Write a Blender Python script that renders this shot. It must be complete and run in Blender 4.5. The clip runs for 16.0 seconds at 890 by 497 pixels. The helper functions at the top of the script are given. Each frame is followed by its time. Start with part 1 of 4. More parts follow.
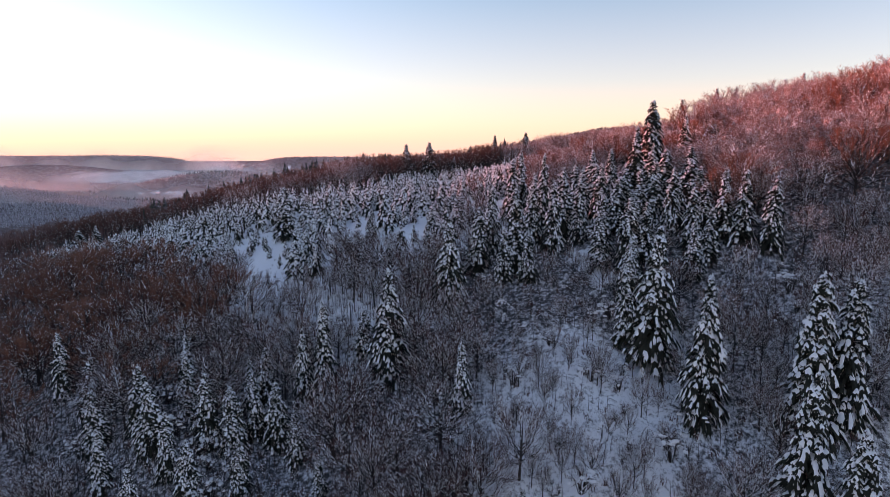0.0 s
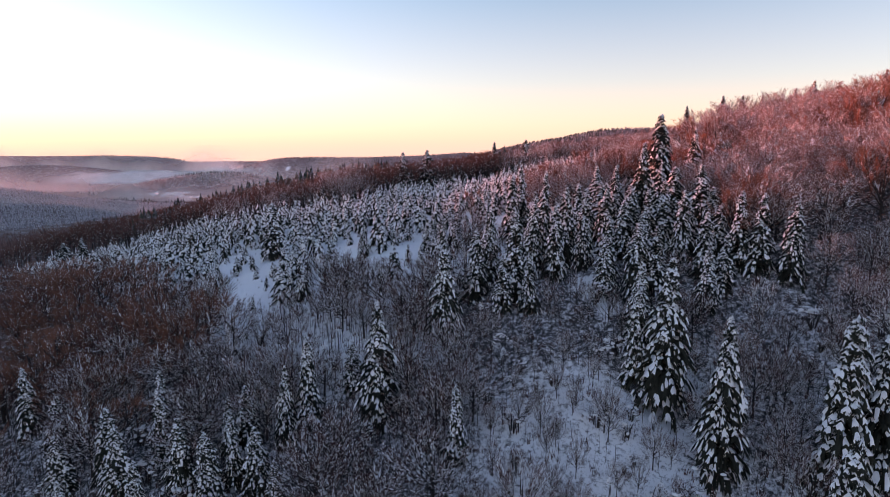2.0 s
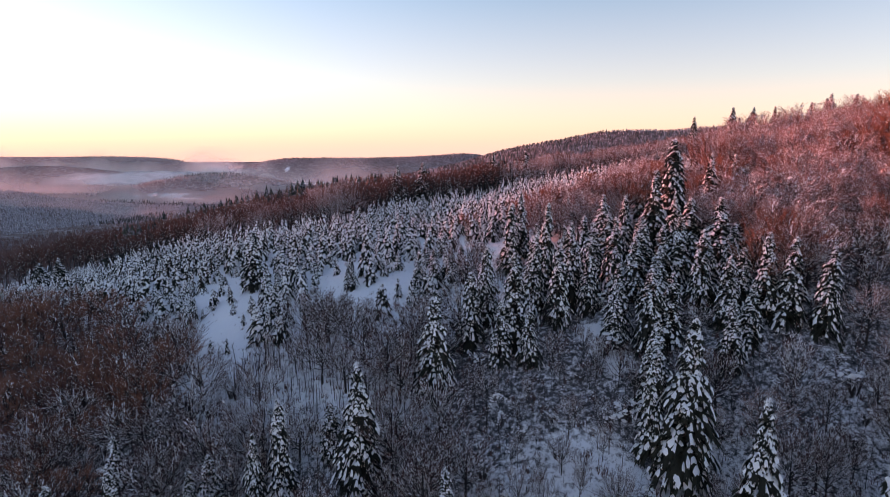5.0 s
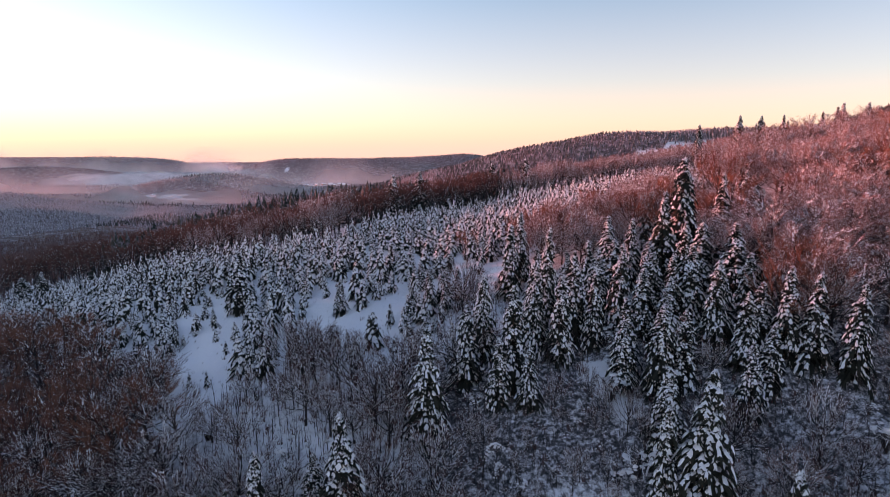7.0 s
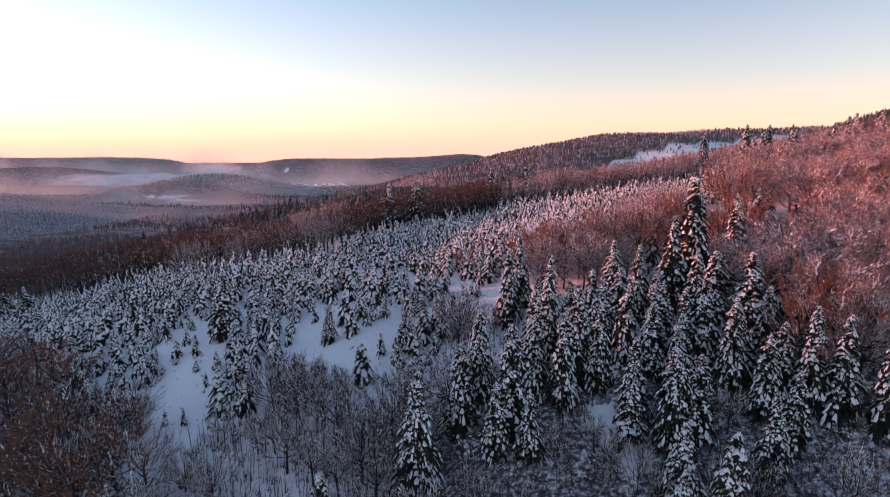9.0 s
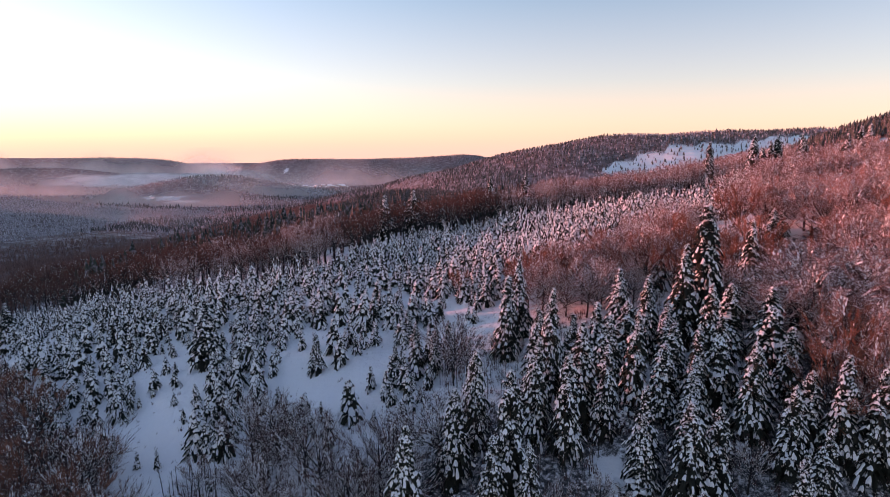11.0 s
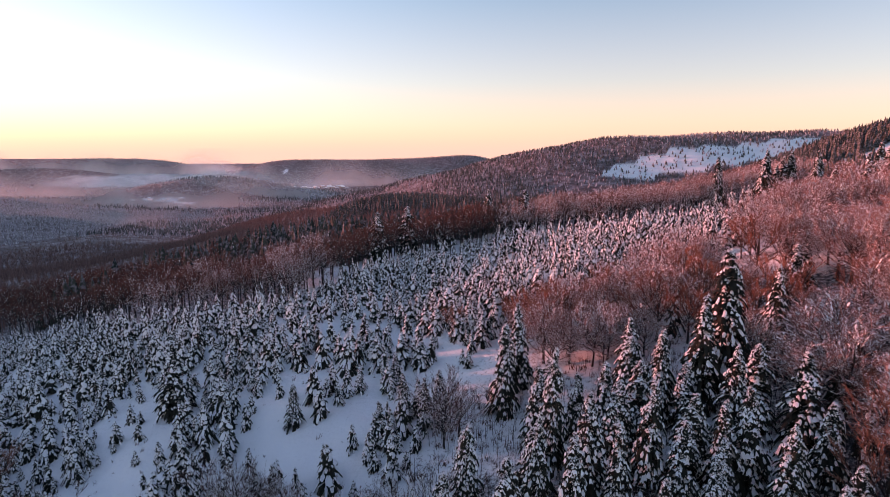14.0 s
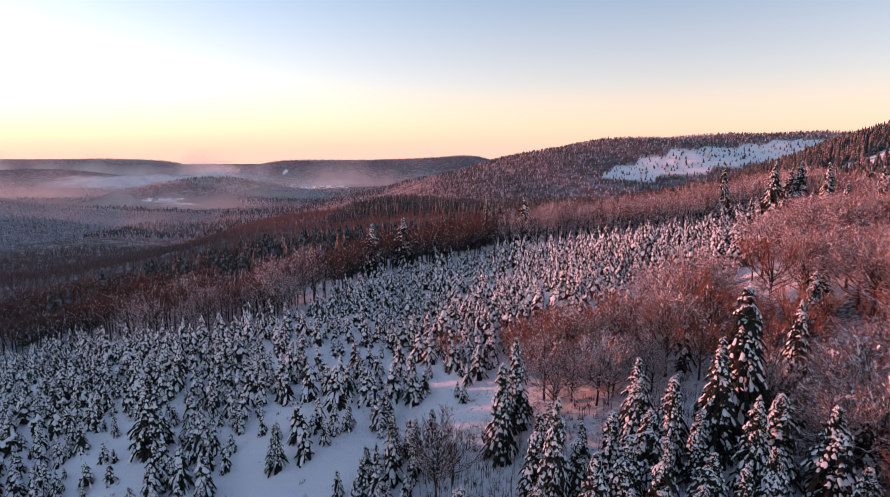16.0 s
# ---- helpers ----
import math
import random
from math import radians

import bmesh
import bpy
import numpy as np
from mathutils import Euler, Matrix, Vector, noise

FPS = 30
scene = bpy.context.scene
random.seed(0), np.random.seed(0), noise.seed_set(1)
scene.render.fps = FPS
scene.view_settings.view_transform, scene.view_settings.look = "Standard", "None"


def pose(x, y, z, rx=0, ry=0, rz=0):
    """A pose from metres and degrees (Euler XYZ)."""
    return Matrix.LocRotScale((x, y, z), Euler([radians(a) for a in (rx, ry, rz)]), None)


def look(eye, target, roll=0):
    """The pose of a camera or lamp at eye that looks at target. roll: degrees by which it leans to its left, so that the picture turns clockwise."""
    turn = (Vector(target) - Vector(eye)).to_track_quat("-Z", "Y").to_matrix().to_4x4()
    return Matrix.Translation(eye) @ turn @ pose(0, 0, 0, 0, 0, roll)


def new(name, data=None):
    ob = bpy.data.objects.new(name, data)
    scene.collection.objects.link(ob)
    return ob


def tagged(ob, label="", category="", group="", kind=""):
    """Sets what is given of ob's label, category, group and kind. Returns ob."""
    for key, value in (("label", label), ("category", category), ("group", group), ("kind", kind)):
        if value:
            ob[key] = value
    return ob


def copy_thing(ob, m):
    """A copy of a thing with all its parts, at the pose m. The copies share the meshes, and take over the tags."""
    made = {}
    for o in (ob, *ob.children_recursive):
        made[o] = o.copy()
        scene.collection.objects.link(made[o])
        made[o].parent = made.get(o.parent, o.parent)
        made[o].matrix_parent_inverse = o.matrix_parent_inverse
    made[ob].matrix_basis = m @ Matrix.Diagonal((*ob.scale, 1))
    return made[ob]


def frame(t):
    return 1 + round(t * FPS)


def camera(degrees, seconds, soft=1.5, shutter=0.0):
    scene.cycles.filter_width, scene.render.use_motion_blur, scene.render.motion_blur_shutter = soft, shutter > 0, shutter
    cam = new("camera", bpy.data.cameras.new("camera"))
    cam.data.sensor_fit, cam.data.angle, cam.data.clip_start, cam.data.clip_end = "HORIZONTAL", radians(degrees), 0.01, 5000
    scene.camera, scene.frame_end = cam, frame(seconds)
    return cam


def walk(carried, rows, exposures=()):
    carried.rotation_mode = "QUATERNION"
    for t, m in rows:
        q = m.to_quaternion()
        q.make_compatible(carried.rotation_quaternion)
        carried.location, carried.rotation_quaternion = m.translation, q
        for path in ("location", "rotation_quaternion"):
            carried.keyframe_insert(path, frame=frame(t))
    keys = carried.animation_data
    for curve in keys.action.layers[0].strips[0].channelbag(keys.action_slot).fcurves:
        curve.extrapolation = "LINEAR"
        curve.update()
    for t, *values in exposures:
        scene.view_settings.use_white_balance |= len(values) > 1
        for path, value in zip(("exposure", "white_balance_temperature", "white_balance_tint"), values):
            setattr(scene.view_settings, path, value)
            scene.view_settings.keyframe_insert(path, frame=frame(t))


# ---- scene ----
# The drone climbs steadily over the slope and hardly turns.
cam = camera(78.3, 16.0, soft=0.5)
PATH = [
    (0.0, 0.58, 1.79, 41.20),
    (2.0, 1.38, 8.27, 44.23),
    (4.0, 2.19, 14.69, 47.26),
    (6.0, 3.02, 21.04, 50.27),
    (8.0, 3.86, 27.32, 53.27),
    (10.0, 4.71, 33.54, 56.25),
    (12.0, 5.57, 39.70, 59.23),
    (14.0, 6.45, 45.79, 62.19),
    (16.0, 7.34, 51.82, 65.14),
]
walk(cam, [(t, pose(x, y, z, 80.1, 0.0, 0.13) @ pose(0, 0, 0, 0, 0, 0.07)) for t, x, y, z in PATH],
     exposures=[(0.0, 1.54, 10050, 34), (16.0, 1.39, 10000, 34)])

# ---- light: a sun just above the western horizon, and the sky ----
SUN_HEIGHT, SUN_WEST = 5.5, 70.0
world = bpy.data.worlds.new("world")
scene.world = world
world.use_nodes = True
wn = world.node_tree.nodes
sky = wn.new("ShaderNodeTexSky")
sky.sky_type, sky.sun_disc = "NISHITA", False
sky.sun_elevation, sky.sun_rotation = radians(SUN_HEIGHT), radians(-SUN_WEST)
sky.altitude, sky.air_density, sky.dust_density, sky.ozone_density = 600, 0.95, 0.32, 2.8
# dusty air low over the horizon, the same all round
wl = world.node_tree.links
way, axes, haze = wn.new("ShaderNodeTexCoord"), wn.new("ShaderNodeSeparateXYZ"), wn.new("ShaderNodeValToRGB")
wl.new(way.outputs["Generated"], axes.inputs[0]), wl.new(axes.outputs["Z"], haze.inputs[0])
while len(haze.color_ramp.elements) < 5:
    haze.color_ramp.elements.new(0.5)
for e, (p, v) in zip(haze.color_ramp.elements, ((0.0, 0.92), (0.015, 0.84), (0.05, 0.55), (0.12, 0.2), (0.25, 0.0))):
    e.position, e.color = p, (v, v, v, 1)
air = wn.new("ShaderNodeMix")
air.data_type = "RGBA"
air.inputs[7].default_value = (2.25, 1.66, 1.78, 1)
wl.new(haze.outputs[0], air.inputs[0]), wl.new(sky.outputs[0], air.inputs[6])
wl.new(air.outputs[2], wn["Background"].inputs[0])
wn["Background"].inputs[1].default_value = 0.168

sun = new("sun", bpy.data.lights.new("sun", "SUN"))
sun.data.energy, sun.data.angle, sun.data.color = 2.6, radians(3.0), (1.0, 0.35, 0.35)
west = Vector((-math.sin(radians(SUN_WEST)), math.cos(radians(SUN_WEST)), math.tan(radians(SUN_HEIGHT))))
sun.matrix_basis = look(west * 100, (0, 0, 0))


def ease(a, b, v):
    """0 below a, 1 above b, smooth between."""
    s = np.clip((v - a) / (b - a), 0, 1)
    return s * s * (3 - 2 * s)


def profile(v, xs, zs, soft):
    """A smooth curve through a few heights."""
    return sum(np.interp(v + d * soft, xs, zs) for d in (-1, -0.5, 0, 0.5, 1)) / 5


def mound(x, y, cx, cy, long, wide, turn, top, flat=2.0):
    """A rounded hill, long along its own axis, which is turned by that many degrees from east."""
    c, s = math.cos(radians(turn)), math.sin(radians(turn))
    u, v = ((x - cx) * c + (y - cy) * s) / long, ((y - cy) * c - (x - cx) * s) / wide
    return top * np.exp(-((u * u + v * v) ** (flat / 2)))


def plateau(x, y, cx, cy, long, wide, top, flat):
    """A flat-topped hill with steep ends."""
    return top * np.exp(-np.abs((x - cx) / long) ** flat) * np.exp(-np.abs((y - cy) / wide) ** 2.5)


def near_hill(x, y):
    """The wooded slope under the drone: a spine that climbs ahead, a rise to the east, a roll-off to the west."""
    spine = profile(y, (-300, -60, 30, 55, 66, 76, 88, 102, 125, 150, 245, 330, 600),
                    (-120, -55, -22, -3, 6.5, 11.5, 18.5, 22, 26.5, 29, 29, 16, 6), 4)
    east = np.maximum(x, 0)
    east = np.where(east < 90, east, 90 + 110 * (1 - np.exp(-(east - 90) / 110)))
    rise = profile(y, (40, 62, 90, 145, 200, 260, 400), (0.21, 0.23, 0.26, 0.215, 0.19, 0.17, 0.1), 6)
    west = np.maximum(-x, 0)
    straight = profile(y, (60, 112, 135, 160), (0.17, 0.165, 0.08, 0.0), 5) * west
    bent = profile(y, (60, 112, 135, 160, 300, 500), (0.0002, 0.0003, 0.0012, 0.0018, 0.0016, 0.001), 5)
    drop = straight + bent * np.where(west < 100, west ** 2, 1e4 + 200 * 90 * (1 - np.exp(-np.maximum(west - 100, 0) / 90)))
    hollows = mound(x, y, -21, 76, 13, 10, 0, 4.3) + mound(x, y, 30, 70, 9, 8, 0, 3.8)
    return spine + rise * east - drop - hollows


def far_land(x, y):
    """The basin behind the slope, the ridges and the misty valley."""
    z = profile(y, (-3000, 0, 350, 700, 1000, 1400, 2000, 3000, 5200), (-60, -30, 2, -12, -60, -115, -150, -128, -118), 60)
    z = z - (16 * ease(60, 420, -x) + 4 * ease(40, 150, -x)) * ease(1500, 700, y)
    z = z + mound(x, y, 720, 1370, 930, 430, -4, 203, 3.2)        # ridge with the clearing
    z = z + mound(x, y, 560, 540, 330, 250, 30, 108, 2.4)         # shoulder east of the plantation
    z = z + mound(x, y, 30, 880, 330, 190, 20, 26)                # wooded rise in the basin
    z = z + mound(x, y, -1380, 1260, 560, 520, 20, 72, 2.4)       # frosted slope
    z = z + mound(x, y, -1010, 2450, 420, 260, 5, 96, 2.2)        # hill above the village
    z = z + plateau(x, y, -3050, 3780, 1370, 430, 146, 12)        # long hill beyond the mist
    z = z + plateau(x, y, -560, 4250, 960, 600, 132, 9)          # hill behind the town
    z = z + mound(x, y, 1500, 4300, 1300, 600, 0, 130, 3)
    z = z + mound(x, y, -800, 0, 260, 600, 0, 195, 4)          # unseen hill added in the west to hide the sun
    z = z + mound(x, y, -1600, 830, 320, 380, 0, 228)             # unseen neighbour added north of it to shade the basin
    z = z - 10 * ease(120, 260, -x - 0.15 * y) * ease(220, 420, y) * ease(1100, 650, y)
    z = z - 15 * ease(150, 330, -x) * ease(300, 450, y) * ease(1000, 700, y)
    return np.maximum(z, -118 + 92 * ease(4350, 4850, np.hypot(x, y)))


def height(x, y):
    x, y = np.asarray(x, float), np.asarray(y, float)
    w = ease(240, 560, np.hypot(x * 0.9, y - 110))
    rough = 0.7 * np.sin(x * 0.16 + 1.3 * np.sin(y * 0.11)) * np.sin(y * 0.14 + x * 0.05) + 0.25 * np.sin(x * 0.61 + 2) * np.sin(y * 0.53)
    swell = (5 * np.sin(x * 0.011 + 1) * np.sin(y * 0.013 + x * 0.004) + 2.5 * np.sin(x * 0.031 + y * 0.012)) * w * ease(2600, 1300, np.hypot(x, y))
    edge = mound(x, y, -175, 218, 75, 48, 40, 8)
    return near_hill(x, y) * (1 - w) + far_land(x, y) * w + rough + swell + edge


# ---- meshes and materials ----
def mesh_of(name, verts, tris, mats, slots=None, smooth=False):
    """One mesh from arrays of points and triangles."""
    me = bpy.data.meshes.new(name)
    n = len(tris)
    me.vertices.add(len(verts)), me.loops.add(3 * n), me.polygons.add(n)
    me.vertices.foreach_set("co", np.asarray(verts, np.float32).ravel())
    me.loops.foreach_set("vertex_index", np.asarray(tris, np.int32).ravel())
    me.polygons.foreach_set("loop_start", np.arange(0, 3 * n, 3, dtype=np.int32))
    for m in mats:
        me.materials.append(m)
    if slots is not None:
        me.polygons.foreach_set("material_index", np.asarray(slots, np.int32))
    me.polygons.foreach_set("use_smooth", np.full(n, smooth))
    me.update(calc_edges=True)
    return me


class Soup:
    """Points, triangles and a material slot for each triangle, gathered piece by piece."""

    def __init__(self):
        self.v, self.f, self.s, self.n = [], [], [], 0

    def add(self, verts, tris, slot=0):
        self.v.append(np.asarray(verts, float)), self.f.append(np.asarray(tris, int) + self.n)
        self.s.append(np.full(len(tris), slot))
        self.n += len(verts)

    def arrays(self):
        return np.concatenate(self.v), np.concatenate(self.f), np.concatenate(self.s)

    def only(self, slot):
        """The points and triangles of one slot alone."""
        v, f, s = self.arrays()
        f = f[s == slot]
        used, back = np.unique(f, return_inverse=True)
        return v[used], back.reshape(-1, 3)


def spread(soup, spots):
    """Copies of a soup at rows of x, y, z, turn, width, height, as joined arrays."""
    v, f, s = soup.arrays()
    spots = np.asarray(spots, float)
    c, q = np.cos(spots[:, 3])[:, None], np.sin(spots[:, 3])[:, None]
    w, h = spots[:, 4][:, None], spots[:, 5][:, None]
    x = (v[:, 0] * c - v[:, 1] * q) * w + spots[:, 0][:, None]
    y = (v[:, 0] * q + v[:, 1] * c) * w + spots[:, 1][:, None]
    z = v[:, 2] * h + spots[:, 2][:, None]
    n = len(spots)
    return (np.stack([x, y, z], -1).reshape(-1, 3), (f[None] + (np.arange(n) * len(v))[:, None, None]).reshape(-1, 3), np.tile(s, n))


def stuff(name, label, category, pieces, mats):
    """One object of many joined pieces that nobody could count."""
    v, f, s, n = [], [], [], 0
    for a, b, c in pieces:
        v.append(a), f.append(b + n), s.append(c)
        n += len(a)
    return tagged(new(name, mesh_of(name, np.concatenate(v), np.concatenate(f), mats, np.concatenate(s))), label, category, kind="stuff")


def part(name, me, parent, label=""):
    ob = new(name, me)
    ob.parent = parent
    return tagged(ob, label, kind="stuff" if name in ("crown", "snow") else "")


def material(name, rough=0.9):
    m = bpy.data.materials.new(name)
    m.use_nodes = True
    n, l = m.node_tree.nodes, m.node_tree.links
    b = n["Principled BSDF"]
    b.inputs["Roughness"].default_value = rough
    b.inputs["Specular IOR Level"].default_value = 0.25
    return m, n, l, b


def noise_node(n, l, scale, detail=3.0, space="Object", rough=0.6):
    t, k = n.new("ShaderNodeTexCoord"), n.new("ShaderNodeTexNoise")
    k.inputs["Scale"].default_value, k.inputs["Detail"].default_value, k.inputs["Roughness"].default_value = scale, detail, rough
    l.new(t.outputs[space], k.inputs["Vector"])
    return k.outputs["Fac"]


def ramp(n, l, fac, *stops):
    r = n.new("ShaderNodeValToRGB")
    while len(r.color_ramp.elements) < len(stops):
        r.color_ramp.elements.new(0.5)
    for e, (p, c) in zip(r.color_ramp.elements, stops):
        e.position, e.color = p, (*c, 1)
    l.new(fac, r.inputs[0])
    return r.outputs[0]


def blend(n, l, fac, a, b, how="MIX"):
    x = n.new("ShaderNodeMix")
    x.data_type, x.blend_type = "RGBA", how
    for v, i in ((fac, 0), (a, 6), (b, 7)):
        if isinstance(v, (float, tuple)):
            x.inputs[i].default_value = v if isinstance(v, float) else (*v, 1)
        else:
            l.new(v, x.inputs[i])
    return x.outputs[2]


def bump(n, l, b, fac, strength, distance):
    k = n.new("ShaderNodeBump")
    k.inputs["Strength"].default_value, k.inputs["Distance"].default_value = strength, distance
    l.new(fac, k.inputs["Height"]), l.new(k.outputs[0], b.inputs["Normal"])


def random_of(n, island=False):
    return n.new("ShaderNodeNewGeometry").outputs["Random Per Island"] if island else n.new("ShaderNodeObjectInfo").outputs["Random"]


def snow_material(name, low, high, scale):
    m, n, l, b = material(name, 0.8)
    l.new(ramp(n, l, noise_node(n, l, scale), (0.3, low), (0.7, high)), b.inputs["Base Color"])
    bump(n, l, b, noise_node(n, l, scale * 4), 0.5, 0.08)
    return m


snow_mat = snow_material("snow", (0.87, 0.9, 0.94), (0.95, 0.96, 0.97), 1.2)


def needle_material(name, dark, light):
    m, n, l, b = material(name, 0.85)
    col = ramp(n, l, noise_node(n, l, 2.5), (0.3, dark), (0.75, light))
    l.new(blend(n, l, 0.5, col, ramp(n, l, random_of(n), (0.0, dark), (1.0, light))), b.inputs["Base Color"])
    return m


needle_mat = needle_material("needles", (0.01, 0.012, 0.01), (0.032, 0.034, 0.024))


def bark_material(name, dark, light, scale=6.0, island=False):
    m, n, l, b = material(name, 0.95)
    col = ramp(n, l, noise_node(n, l, scale), (0.3, dark), (0.7, light))
    l.new(blend(n, l, 0.45, col, ramp(n, l, random_of(n, island), (0.0, dark), (1.0, light))), b.inputs["Base Color"])
    return m


bark_mat = bark_material("spruce_bark", (0.05, 0.035, 0.028), (0.14, 0.1, 0.08))
beech_mat = bark_material("beech_bark", (0.025, 0.02, 0.02), (0.08, 0.06, 0.056))
# natural red-brown twigs, pushed redder to carry the low sun's glow
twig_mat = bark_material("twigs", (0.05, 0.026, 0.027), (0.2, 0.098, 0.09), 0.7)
# copper beech leaves; at the western edge this red replaces a warm glow
copper_mat = bark_material("copper_leaves_and_glow", (0.2, 0.075, 0.05), (0.42, 0.19, 0.14), 0.9)
# rimed twigs tinted pink: sunset light put into the colour
rime_glow_mat = bark_material("rime_and_glow_twigs", (0.2, 0.1, 0.088), (0.5, 0.31, 0.285), 0.8)
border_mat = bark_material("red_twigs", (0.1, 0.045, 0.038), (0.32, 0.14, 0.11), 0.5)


# ---- zones of the slope ----
def north_edge(x):
    return np.interp(x, (-140, -93, -63, -45, -25, -18, -10, 20, 31, 45, 60, 85, 120), (203, 189, 170, 166, 176, 198, 207, 222, 223, 215, 208, 208, 216))


def south_edge(x):
    return np.interp(x, (-140, -95, -80, -60, -50, -25, 0, 8, 16, 40, 52, 62, 74, 84, 115), (172, 140, 132, 118, 107, 101, 102, 122, 137, 139, 147, 153, 164, 171, 190))


CLEARINGS = ((-7, 106, 3, 5), (-1, 124, 4, 5), (-22, 167, 8, 5), (-50, 160, 9, 3), (42, 144, 5, 4), (69, 155, 7, 4), (70, 141, 7, 4), (-14, 137, 4, 3), (3, 141, 4, 3), (-16, 114, 5, 4), (-36, 110, 6, 5), (24, 88, 3, 4), (20, 66, 9, 9), (-34, 103, 5, 6), (-8, 132, 5, 3), (-9, 109, 3, 4), (-19, 118, 4, 3), (0, 142, 5, 3), (-15, 147, 4, 3), (6, 127, 3, 7), (47, 157, 4, 3), (-23, 166, 5, 2), (-9, 100, 4, 3), (72, 161, 5, 3), (-33, 95, 4, 4))


def open_snow(x, y):
    hit = np.zeros(np.shape(x), bool)
    for cx, cy, a, b in CLEARINGS:
        hit |= ((x - cx) / a) ** 2 + ((y - cy) / b) ** 2 < 1
    return hit


def open_field(x, y):
    """1 in the heart of the open places, fading over their ragged edges to 0."""
    u = x + 1.3 * np.sin(y * 0.9 + 0.4 * x) + 0.6 * np.sin(x * 1.7 + y)
    v = y + 1.1 * np.sin(x * 0.8 + 1.0) + 0.6 * np.sin(y * 1.9 - x)
    best = np.zeros(np.shape(x))
    for cx, cy, a, b in CLEARINGS:
        best = np.maximum(best, ease(1.3, 0.6, np.hypot((u - cx) / a, (v - cy) / b)))
    return best


def plantation(x, y):
    return (x > -138) & (x < 112) & (y > south_edge(x)) & (y < north_edge(x))


def clearing(x, y):
    """Open snow on the distant land: the ridge's meadow, the village and the valley floor."""
    c = ((x - 500) / 215) ** 2 + ((y - 1052 - 0.1 * (x - 500)) / 50) ** 2 < 1
    c |= ((x - 690) / 120) ** 2 + ((y - 1062) / 66) ** 2 < 1
    c |= ((x + 1090) / 75) ** 2 + ((y - 2120) / 45) ** 2 < 1
    c |= ((x + 1010) / 40) ** 2 + ((y - 2000) / 22) ** 2 < 1
    c |= ((x + 890) / 50) ** 2 + ((y - 1930) / 30) ** 2 < 1
    c |= ((x + 150) / 70) ** 2 + ((y - 3600) / 30) ** 2 < 1
    c |= ((x + 800) / 300) ** 2 + ((y - 2950) / 90) ** 2 < 1
    c |= ((x + 1075 + 0.9 * (y - 3740)) / 22) ** 2 + ((y - 3740) / 60) ** 2 < 1
    c |= ((x + 1240) / 22) ** 2 + ((y - 3750) / 35) ** 2 < 1
    c |= ((x - 345) / 48) ** 2 + ((y - 497) / 24) ** 2 < 1
    return c


# ---- ground: one sheet from the slope to the horizon ----
def wooded(x, y):
    """How much of the ground is under trees: 1 in the woods, 0 on open snow; raised on the grove floor to darken it as
    shade.
    """
    w = np.where(np.hypot(x, y) > 260, 1.0, 0.0)
    w = np.where((np.hypot(x, y) > 260) & clearing(x, y), 0.0, w)
    close = np.where(plantation(x, y), 0.12, 0.6 + (0.14 - 0.22 * ease(88, 74, y)) * ease(-5, 7, x + 3 * np.sin(y * 0.3)) * ease(124, 112, y))
    close = np.where((x > 44) & (y > 100), 0.58, close)
    close = close - (close - 0.3) * ease(97, 104, y + 0.3 * x) * ease(0, 4, x) * ease(48, 40, x) * (close > 0.3)
    close = close - (close - 0.3) * ease(78, 86, y) * ease(-36, -30, x) * ease(4, 0, x) * (close > 0.3)
    close = close * (1 - open_field(x, y))
    bend = 3 * np.sin(y * 0.31 + 0.4 * x) + 2 * np.sin(x * 0.5 + y * 0.17)
    glade = ease(1.25, 0.6, np.hypot((x + bend - 17) / 13, (y + bend - 67) / 15))
    close = close - (close - 0.36) * glade
    # shade between the grove's spruces, put into the ground as darker litter
    shade = ease(73, 80, y + bend) * ease(3, 9, x) * ease(104, 97, y + 0.3 * x - 6) * (1 - open_field(x, y))
    close = close + (0.64 - close) * shade
    return np.where(np.hypot(x, y) > 260, w, close)


def ground_material():
    m, n, l, b = material("snowy_ground", 0.85)
    fine, broad = noise_node(n, l, 1.6, 6, rough=0.75), noise_node(n, l, 0.07, 4)
    snow = ramp(n, l, broad, (0.3, (0.82, 0.87, 0.93)), (0.7, (0.92, 0.94, 0.96)))
    litter = ramp(n, l, noise_node(n, l, 1.7, 8, rough=0.75), (0.38, (0.025, 0.021, 0.022)), (0.53, (0.12, 0.115, 0.125)), (0.64, (0.6, 0.63, 0.69)))
    clumps = ramp(n, l, noise_node(n, l, 0.045, 6, rough=0.7), (0.35, (0.09, 0.066, 0.068)), (0.5, (0.17, 0.135, 0.145)), (0.66, (0.36, 0.34, 0.37)))
    far = n.new("ShaderNodeAttribute")
    far.attribute_name = "distant"
    litter = blend(n, l, far.outputs["Fac"], litter, clumps)
    k = n.new("ShaderNodeAttribute")
    k.attribute_name = "wooded"
    sum_of = n.new("ShaderNodeMath")
    sum_of.operation = "MULTIPLY_ADD"
    sum_of.inputs[1].default_value = 0.55
    l.new(k.outputs["Fac"], sum_of.inputs[0]), l.new(fine, sum_of.inputs[2])
    l.new(blend(n, l, ramp(n, l, sum_of.outputs[0], (0.7, (0, 0, 0)), (0.85, (1, 1, 1))), snow, litter), b.inputs["Base Color"])
    bump(n, l, b, noise_node(n, l, 0.7, 6), 0.7, 0.5)
    return m


